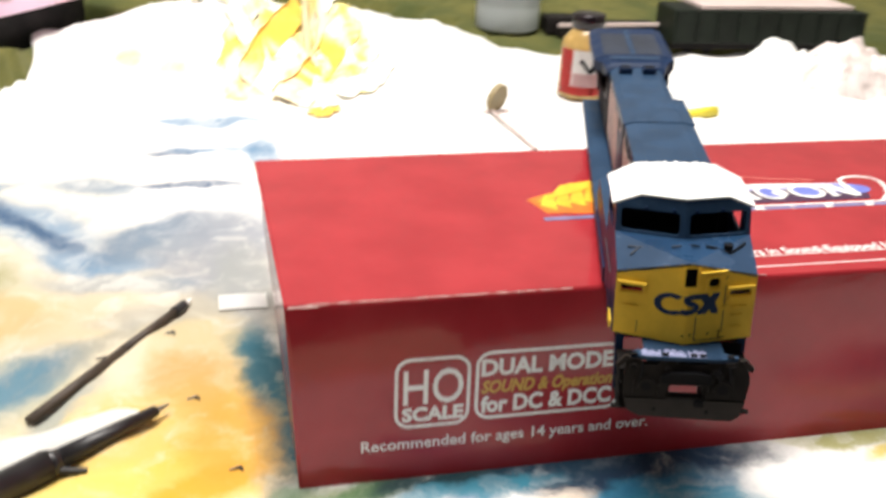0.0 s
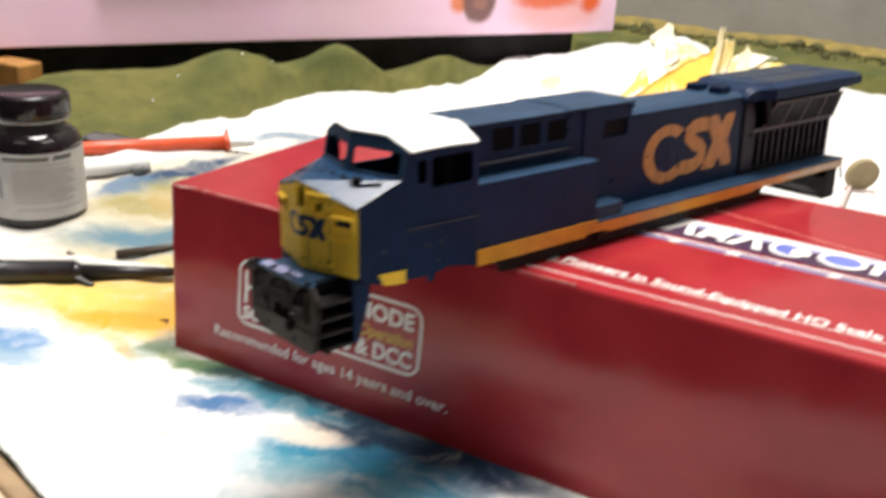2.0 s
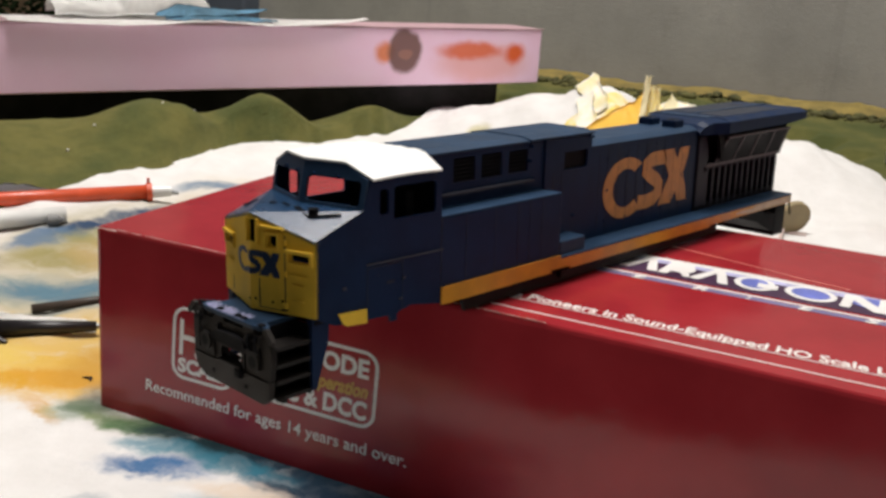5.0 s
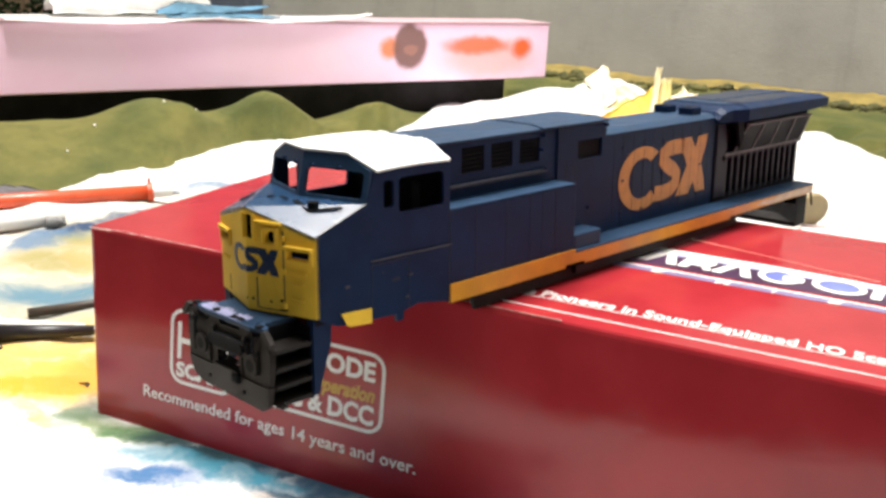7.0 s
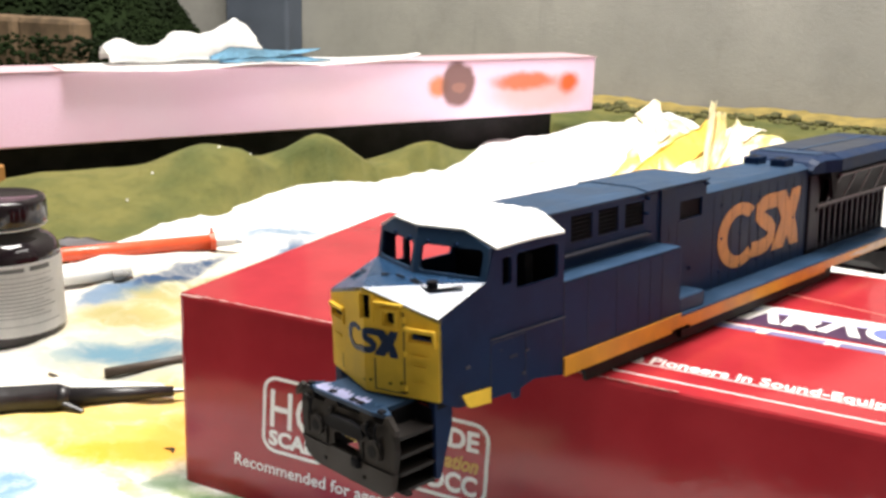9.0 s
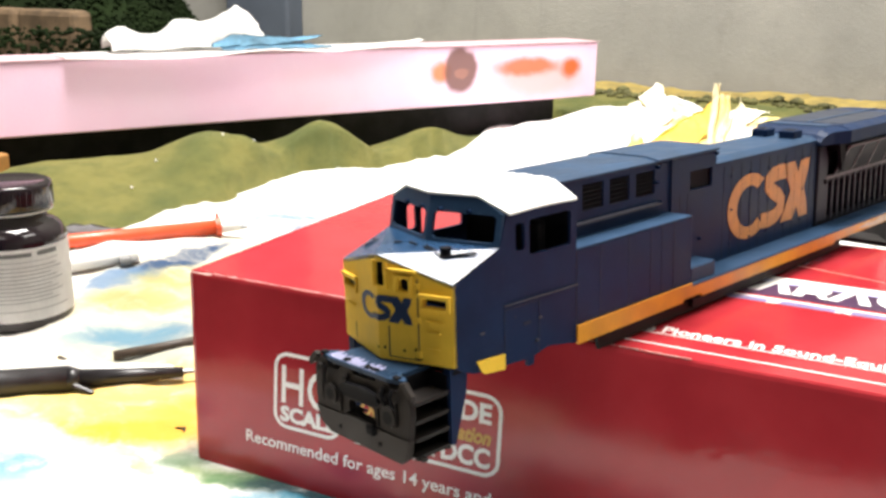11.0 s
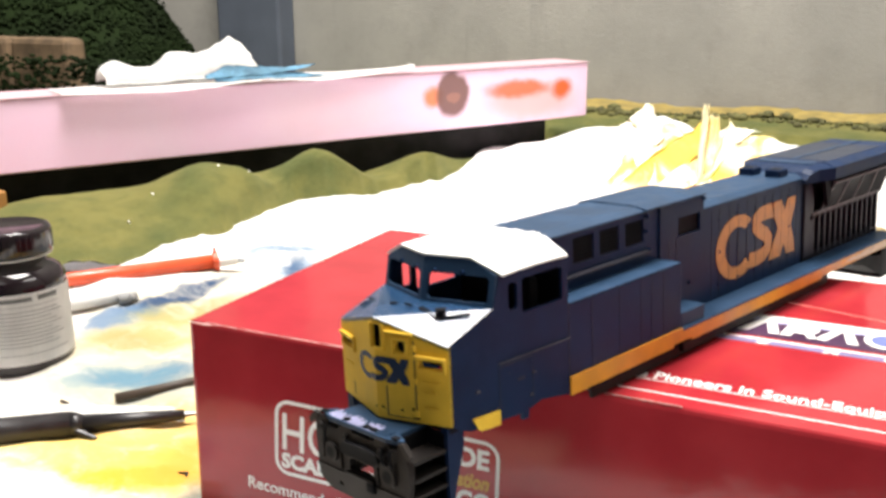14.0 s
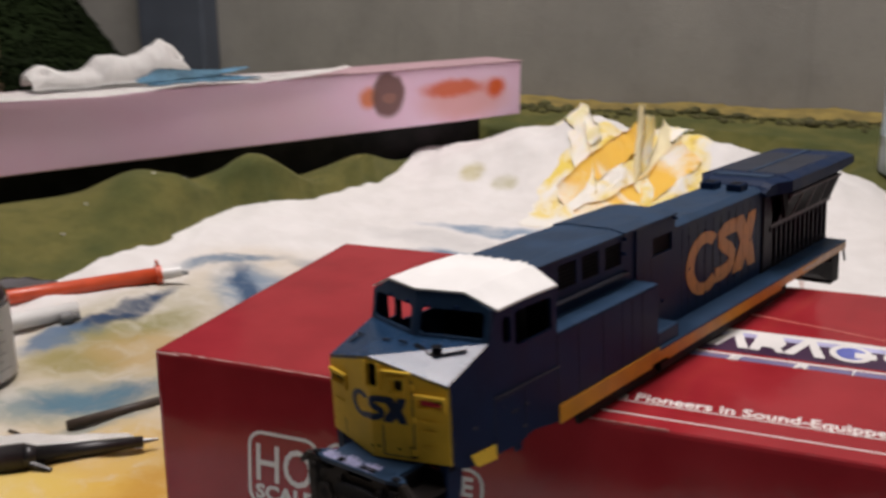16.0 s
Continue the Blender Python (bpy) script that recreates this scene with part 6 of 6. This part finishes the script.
def crumple(name, label, x, y, rx, ry, high, material, seed, wide=1.0):
    """A heap of crumpled paper: sharp folds, ragged foot."""
    bm = bmesh.new()
    rows, ring = 26, 84
    grid = []
    for j in range(rows + 1):
        k = j / rows
        line = []
        for i in range(ring):
            a = 2 * math.pi * i / ring
            edge = 1 + 0.22 * rough(math.cos(a) * 2, math.sin(a) * 2, 1.0, seed)
            px, py = x + rx * edge * k * math.cos(a), y + ry * edge * k * math.sin(a)
            fold = abs(rough(px, py, 2.6 * wide, seed + 4, 4))
            crease = abs(rough(px * 0.6 + py, py * 0.5, 1.7 * wide, seed + 9, 2))
            h = high * (1 - k ** 1.7) * (0.45 + 0.95 * (0.75 - fold)) + 0.75 * (0.4 - crease) * (1 - k ** 3)
            line.append(bm.verts.new((px + 0.3 * rough(px, py, 1.2, seed + 2), py + 0.3 * rough(py, px, 1.2, seed + 3), cloth_z(px, py) + max(0.04, h))))
        grid.append(line)
    for j in range(1, rows):
        for i in range(ring):
            m = (i + 1) % ring
            bm.faces.new((grid[j][i], grid[j][m], grid[j + 1][m], grid[j + 1][i]))
    bm.faces.new(grid[1])
    for v in [v for v in bm.verts if not v.link_faces]:
        bm.verts.remove(v)
    solid(name, bm, material, label, "tissue")


def yellow_tissue():
    """A soaked tissue: a flat heap and a few big upstanding folds."""
    ob = thing("crumpled_tissue", "crumpled tissue soaked with yellow and orange paint", "tissue")
    bm = bmesh.new()
    rows, ring = 44, 150
    grid = []
    for j in range(1, rows + 1):
        k, line = j / rows, []
        for i in range(ring):
            a = 2 * math.pi * i / ring
            edge = 1 + 0.25 * rough(math.cos(a) * 2, math.sin(a) * 2, 1.0, 11.0)
            along, across = 8.6 * edge * k * math.cos(a), 5.2 * edge * k * math.sin(a)
            px, py = 4.4 + 0.42 * along + 0.9 * across, 48.4 + 0.9 * along - 0.42 * across
            fold = abs(rough(across, along * 0.3, 2.4, 15.0, 3))
            crease = abs(rough(across * 0.6 + along * 0.5, along * 0.4, 1.5, 21.0, 2))
            h = 0.85 * (1 - k ** 1.8) * (0.3 + 1.0 * (0.7 - fold)) + 0.4 * (0.35 - crease) * (1 - k ** 2)
            h *= smooth_step(57, 49, py)
            line.append(bm.verts.new((px, py, cloth_z(px, py) + max(0.04, h))))
        grid.append(line)
    for low, high in zip(grid, grid[1:]):
        for i in range(ring):
            m = (i + 1) % ring
            bm.faces.new((low[i], low[m], high[m], high[i]))
    bm.faces.new(grid[0])
    part("base_layer", bm, TISSUE_YELLOW, ob, smooth=True)

    def fold(material, way, lean, high, seed, torn=0.0, wave=0.35):
        """A wall of paper along a line, leaning over, with a wavy or torn upper edge."""
        bm = bmesh.new()
        n = len(way) - 1
        def at(u):
            i = min(n - 1, int(u * n))
            return Vector(way[i]).lerp(Vector(way[i + 1]), smooth_step(0, 1, u * n - i) if n == 1 else u * n - i)
        def place(u, v):
            p = at(u)
            top = high * (0.75 + wave * rough(u * 5, seed, 1.0, seed, 2) + torn * rough(u * 40, 0, 1.0, seed, 1))
            bend = math.sin(1.7 * v)
            x, y = p.x + lean[0] * bend + 0.25 * rough(u * 4, v * 2, 1.0, seed), p.y + lean[1] * bend + 0.3 * rough(u * 5, v * 2, 1.0, seed + 3)
            return (x, y, cloth_z(x, y) + 0.2 + p.z + top * v)
        sheet(bm, 28, 8, place)
        part("fold", bm, material, ob, smooth=True)

    fold(FOLD_OLIVE, [(-3.2, 57.0, 0.0), (-1.4, 53.6, 0.1), (0.8, 50.4, 0.1)], (1.3, 0.7), 1.0, 1.0, 0.0, 0.2)
    fold(FOLD_YELLOW, [(-0.6, 51.5, 0.2), (0.9, 48.3, 0.3), (1.9, 45.4, 0.1)], (1.2, 0.5), 0.9, 2.0, 0.0, 0.2)
    fold(FOLD_ORANGE, [(1.0, 44.6, 0.1), (2.6, 47.4, 0.5), (4.4, 49.4, 0.8), (5.6, 50.4, 1.4)], (-0.9, 1.2), 1.1, 3.0, 0.0, 0.15)
    fold(FOLD_ORANGE, [(4.0, 41.6, 0.1), (6.6, 45.6, 0.2), (9.8, 50.8, 0.2)], (-1.7, 0.9), 0.9, 4.0, 0.0, 0.15)
    fold(FOLD_YELLOW, [(1.6, 44.0, 0.0), (3.0, 42.6, 0.1), (4.8, 41.0, 0.0)], (0.5, 1.4), 0.5, 5.0, 0.0, 0.2)
    fold(FOLD_YELLOW, [(5.0, 47.6, 0.3), (6.8, 51.0, 0.4), (8.6, 54.6, 0.2)], (-1.2, 0.7), 0.5, 6.0, 0.0, 0.15)
    fold(FOLD_PALE, [(6.4, 46.6, 0.1), (7.4, 50.0, 0.3), (7.2, 54.0, 0.3)], (-0.9, 0.5), 1.2, 6.5, 0.03, 0.15)
    fold(FOLD_YELLOW, [(8.0, 43.0, 0.0), (10.2, 45.2, 0.0), (12.0, 47.6, 0.0)], (-1.2, 0.9), 0.6, 8.0, 0.0, 0.2)
    fold(FOLD_ORANGE, [(4.4, 39.6, 0.0), (5.4, 39.0, 0.0), (6.6, 39.4, 0.0)], (0.2, 0.8), 0.3, 9.0, 0.0, 0.2)
    fold(FOLD_YELLOW, [(5.3, 48.6, 0.2), (5.8, 48.4, 0.2), (6.3, 48.7, 0.2)], (-0.1, 1.6), 4.6, 7.0, 0.08, 0.05)
    fold(FOLD_PALE, [(5.3, 48.3, 0.2), (5.45, 48.2, 0.2), (5.65, 48.3, 0.2)], (-0.1, 1.5), 5.9, 7.5, 0.06, 0.03)


def build_papers():
    yellow_tissue()
    crumple("crumpled_tissue", "crumpled tissue with pinkish stains", 50.5, 46.5, 5.0, 4.2, 3.4, TISSUE_PINK, 31.0, 1.8)
    crumple("crumpled_tissue", "crumpled clean white tissue on the cloth", 46.0, 49.5, 4.6, 4.0, 2.6, TISSUE_WHITE, 41.0)
    # paper towels on the foam board
    to_board = lambda a, b: BOARD_A + BOARD_DIR * a - BOARD_OUT * b
    # flat sheet hanging a little over the board's face, its thin end curled up
    fore = [(18.4, 0.5), (20, 0.25), (23, 0.0), (27, -0.15), (29.5, 0.05), (31.5, 0.15), (33.5, 0.05), (35.5, -0.12), (38, -0.22), (42, -0.12), (45.6, 0.0)]
    rear = [(18.4, 0.55), (20, 0.35), (24, 0.15), (31, 0.2), (36, 0.1), (46, 0.05)]
    over = [(18.4, 0.2), (21, 0.4), (30, 0.6), (36, 0.8), (45.6, 0.75)]
    bm = bmesh.new()
    def flat(u, v):
        a = 18.4 + 27.2 * u
        out = curve_at(over, a) + 0.1 * rough(a, 0, 2.0, 3.0)
        ahead = (out + 0.5 + 2.8 * smooth_step(18.0, 27.0, a)) * v ** 1.6
        p = to_board(a, ahead - out)
        s = smooth_step(0.0, 1.0, min(1.0, ahead / max(0.05, out - 0.12)))
        z = 9.5 + curve_at(fore, a) * (1 - s) + curve_at(rear, a) * s + 0.06 * abs(rough(a, v * 4, 1.6, 5.0, 3))
        return (p.x, p.y, z)
    sheet(bm, 110, 16, flat)
    bmesh.ops.solidify(bm, geom=bm.faces[:], thickness=0.05)
    solid("paper_towel", bm, TISSUE_WHITE, "flat white paper towel with a curled edge on the foam board", "paper towel", smooth=True)
    # blue-stained towel: two thin flaps tapering to points
    bm = bmesh.new()
    for tip, root, low, high, near in (
        (27.2, 35.6, [(27.2, 1.02), (29, 0.7), (31, 0.5), (35.6, 0.45)], [(27.2, 1.1), (29.5, 0.95), (32, 1.1), (34, 1.3), (35.6, 0.6)], -0.15),
        (26.4, 35.0, [(26.4, 0.2), (29, 0.18), (32, 0.25), (35.0, 0.2)], [(26.4, 0.3), (29, 0.55), (32, 0.75), (35.0, 0.5)], -0.35),
    ):
        def flap(u, v):
            a = tip + (root - tip) * u
            p = to_board(a, near + 0.45 * v * min(1.0, 3 * u) + 0.1 * rough(a, v, 1.2, tip))
            return (p.x, p.y, 9.5 + curve_at(low, a) * (1 - v) + curve_at(high, a) * v + 0.07 * rough(a, v * 2, 0.9, root) * min(1.0, 4 * u))
        sheet(bm, 50, 8, flap)
    bmesh.ops.solidify(bm, geom=bm.faces[:], thickness=0.04)
    solid("paper_towel", bm, BLUE_PAPER, "blue-stained paper towel tapering to points on the foam board", "paper towel", smooth=True)
    # bunched towel: soft folds with a hollow at each end
    crown = [(31.3, 1.0), (31.6, 2.2), (32.2, 2.75), (33.0, 2.85), (33.7, 2.6), (34.6, 2.1), (35.4, 1.9), (36.0, 1.95), (36.8, 2.15), (37.6, 2.0), (38.1, 1.3), (38.9, 1.1), (40.2, 1.15), (41.0, 1.7), (41.8, 1.75), (42.3, 0.9)]
    bm = bmesh.new()
    def crown_at(a):
        return sum(curve_at(crown, a + 0.12 * k) for k in range(-4, 5)) / 9
    def bunch(u, v):
        a, turn = 31.4 + 10.9 * u, math.pi * (0.02 + 0.96 * v)
        h = crown_at(a) * (1.0 + 0.06 * rough(a, v * 3, 1.2, 2.0, 2))
        dent = 0.3 * math.exp(-(((a - 32.3) / 0.4) ** 2 + ((v - 0.3) / 0.1) ** 2)) + 0.3 * math.exp(-(((a - 41.4) / 0.4) ** 2 + ((v - 0.26) / 0.1) ** 2)) + 0.2 * math.exp(-(((a - 37.8) / 0.45) ** 2 + ((v - 0.25) / 0.16) ** 2))
        crease = 0.07 * abs(rough(a * 0.8 + v, v * 3, 1.0, 9.0, 2))
        k = 1 - dent + crease
        p = to_board(a + 0.2 * rough(a, v * 4, 1.0, 6.0), 2.2 - (1.3 + 0.2 * h) * math.cos(turn) * k)
        return (p.x, p.y, 9.64 + h * max(0.0, math.sin(turn)) ** 0.7 * k)
    sheet(bm, 120, 40, bunch)
    bmesh.ops.solidify(bm, geom=bm.faces[:], thickness=0.05)
    solid("paper_towel", bm, TISSUE_WHITE, "bunched white paper towel on the foam board", "paper towel", smooth=True)


def build_far_things():
    # dark wooded hill in the corner
    def hill_z(x, y):
        k = smooth_step(-54, -92, x) * smooth_step(56, 72, y)
        return land_z(x, y) * 0.3 + 26 * k * (0.85 + 0.25 * rough(x, y, 14, 2.0))
    bm = bmesh.new()
    sheet(bm, 60, 30, lambda u, v: (-149 + 88 * u, 56 + 26.5 * v, hill_z(-149 + 88 * u, 56 + 26.5 * v) - 0.6))
    solid("wooded_hill", bm, FOLIAGE, "dark green wooded scenery hill in the corner", "hill", kind="structure", smooth=True)
    rng = random.Random(4)

    def clumps(name, label, category, material, spots):
        """Many ragged tufts joined into one mesh."""
        ball = bmesh.new()
        bmesh.ops.create_icosphere(ball, subdivisions=1, radius=1.0)
        unit = np.array([v.co[:] for v in ball.verts])
        tris = np.array([[v.index for v in f.verts] for f in ball.faces])
        ball.free()
        verts, faces = [], []
        draw = np.random.default_rng(7)
        for i, (x, y, z, r) in enumerate(spots):
            verts.append((unit * draw.uniform(0.8, 1.15, (len(unit), 1)) * r * np.array([1.15, 1, 0.7]) + (x, y, z)) * CM)
            faces.append(tris + i * len(unit))
        mesh = bpy.data.meshes.new(name)
        mesh.from_pydata(np.concatenate(verts).tolist(), [], np.concatenate(faces).tolist())
        mesh.materials.append(material)
        mesh.polygons.foreach_set("use_smooth", [True] * len(mesh.polygons))
        tagged(new(name, mesh), label, category, kind="stuff")

    spots = []
    for _ in range(14000):
        x, y = rng.uniform(-140, -57), rng.uniform(57, 82.3)
        spots.append((x, y, hill_z(x, y) + rng.uniform(-0.35, 0.15), rng.uniform(0.15, 0.34)))
    for _ in range(900):
        x, y = rng.uniform(-95, -58), rng.uniform(56, 60.5)
        spots.append((x, y, land_z(x, y) * 0.4 + rng.uniform(1.5, 8.0), rng.uniform(0.2, 0.45)))
    clumps("tree_canopy", "dense dark green foam tree tops on the hill", "trees", FOLIAGE, spots)
    spots = []
    for _ in range(1100):
        x, y = rng.uniform(-35, 110), 79.5 - abs(rng.gauss(0, 2.2))
        r = rng.uniform(0.12, 0.36) if rng.random() < 0.92 else rng.uniform(0.36, 0.7)
        spots.append((x, y, land_z(x, y) + 0.4 * r, r))
    clumps("low_bushes", "row of small olive bushes along the wall", "bushes", BUSH, spots)
    for x0, x1 in ((-85, -79.6), (-79, -69.6)):
        bm = blocks((x0, x1, 61, 64, 1.0, 10.4), bevel=0.7)
        solid("timber_block", bm, TAN_WOOD, "tan wooden block standing in front of the wooded hill", "wood block")
    bm = blocks((-35.0, -31.4, 17.5, 19.5, land_z(-33, 18.5) - 0.3, 4.0), bevel=0.15)
    solid("wood_block", bm, ORANGE_WOOD, "orange-brown wooden block on the grass", "wood block")
    # dark wagons and boards beyond the cloth
    WAGON_FOOT = max(cloth_z(x, y) for x in (40, 44, 48, 52, 56) for y in (55.5, 57.5)) + 0.03
    ob = thing("toy_wagon", "dark model wagon with a pale board lying on it", "model train", (48, 57.6, WAGON_FOOT), -3)
    part("body", blocks((-9, 10, -2.2, 2.2, 1.0, 4.0), bevel=0.15), DARK_CAR, ob)
    part("underframe", blocks((-8.6, 9.6, -1.4, 1.4, 0.35, 1.0)), BLACK_PLASTIC, ob)
    for x in (-7, -5, 6, 8):
        for y in (-1.1, 1.1):
            bm = bmesh.new()
            tube(bm, (x, y - 0.15, 0.5), (x, y + 0.15, 0.5), 0.5, sides=16)
            part("wheel", bm, BLACK_PLASTIC, ob)
    for i in range(10):
        part("rib", blocks((-8.8 + 2.0 * i, -8.5 + 2.0 * i, -2.35, -2.2, 1.1, 3.9)), DARK_CAR, ob)
    bm = blocks((41.5, 57, 56.0, 61.5, WAGON_FOOT + 4.02, WAGON_FOOT + 4.4), bevel=0.05)
    solid("pale_board", bm, PALE_BOARD, "pale pink board lying on the dark wagon", "board", turn=0)
    ob = thing("dark_tray", "flat dark tray with a pinkish rim behind the glue jar", "tray", (33.5, 60.5, land_z(33.5, 60.5)), 3)
    part("tray", blocks((-4.5, 6, -1.6, 1.6, 0, 0.9), bevel=0.1), BLACK_PLASTIC, ob)
    part("rim", blocks((-4.5, 6, -1.62, -1.2, 0.91, 1.2)), PALE_BOARD, ob)
    bm = blocks((28.2, 31.6, 59.4, 61.6, land_z(30, 60.5), land_z(30, 60.5) + 1.6), bevel=0.2)
    solid("black_lid", bm, BLACK_PLASTIC, "black plastic lid lying behind the cloth", "lid")
    bm = bmesh.new()
    way = [(-10.2 + 0.3 * i, 3.6 - 0.03 * i * i, cloth_z(-10.2 + 0.3 * i, 3.6 - 0.03 * i * i) + 0.08) for i in range(8)]
    for p, q in zip(way, way[1:]):
        tube(bm, p, q, 0.07, 0.07, 6)
    solid("curled_shaving", bm, DARK_WOOD, "curled brown wood shaving leaning on the craft knife", "shaving")
    # pale crumbs on the grass and a flat grey patch by the cloth's edge
    for x, y in ((-24.6, 25.0), (-22.8, 29.5), (-23.4, 21.5), (-21.8, 31.5)):
        bm = bmesh.new()
        bmesh.ops.create_icosphere(bm, subdivisions=1, radius=0.09)
        for v in bm.verts:
            v.co *= rng.uniform(0.7, 1.2)
        solid("foam_crumb", bm, TISSUE_WHITE, "tiny white foam crumb on the grass", "crumb", (x, y, land_z(x, y) + 0.06), group="crumbs on the grass")
    bm = bmesh.new()
    sheet(bm, 14, 6, lambda u, v: (-22.4 + 2.6 * u, 14.2 + 1.6 * v + 1.2 * u, max(land_z(-22.4 + 2.6 * u, 14.2 + 1.6 * v + 1.2 * u), cloth_z(-22.4 + 2.6 * u, 14.2 + 1.6 * v + 1.2 * u)) + 0.1 + 0.1 * rough(u * 3, v * 2, 1.0, 2.0)))
    bmesh.ops.solidify(bm, geom=bm.faces[:], thickness=0.03)
    solid("grey_patch", bm, PATCH_GREY, "flat grey patch at the edge of the cloth", "paper", smooth=True)
    # loose specks on the cloth
    for x, y in ((-1.9, 1.3), (-3.2, 5.6), (-6.5, 8.7), (-4.1, 10.4)):
        bm = bmesh.new()
        z = cloth_z(x, y) + 0.04
        tube(bm, (x - 0.25, y, z), (x + 0.1, y + 0.05, z + 0.05), 0.03, 0.05, 6)
        tube(bm, (x + 0.1, y + 0.05, z + 0.05), (x + 0.2, y - 0.1, z), 0.07, 0.03, 6)
        solid("plastic_shaving", bm, BLACK_TOOL, "tiny dark plastic shaving on the cloth", "shaving", group="shavings on the cloth")


paint_jar()
glue_jar()
clear_bottle()
red_pen()
white_pen()
dark_stick()
black_knife()
paper_strip()
ochre_paddle()
yellow_brush()
build_papers()
build_far_things()
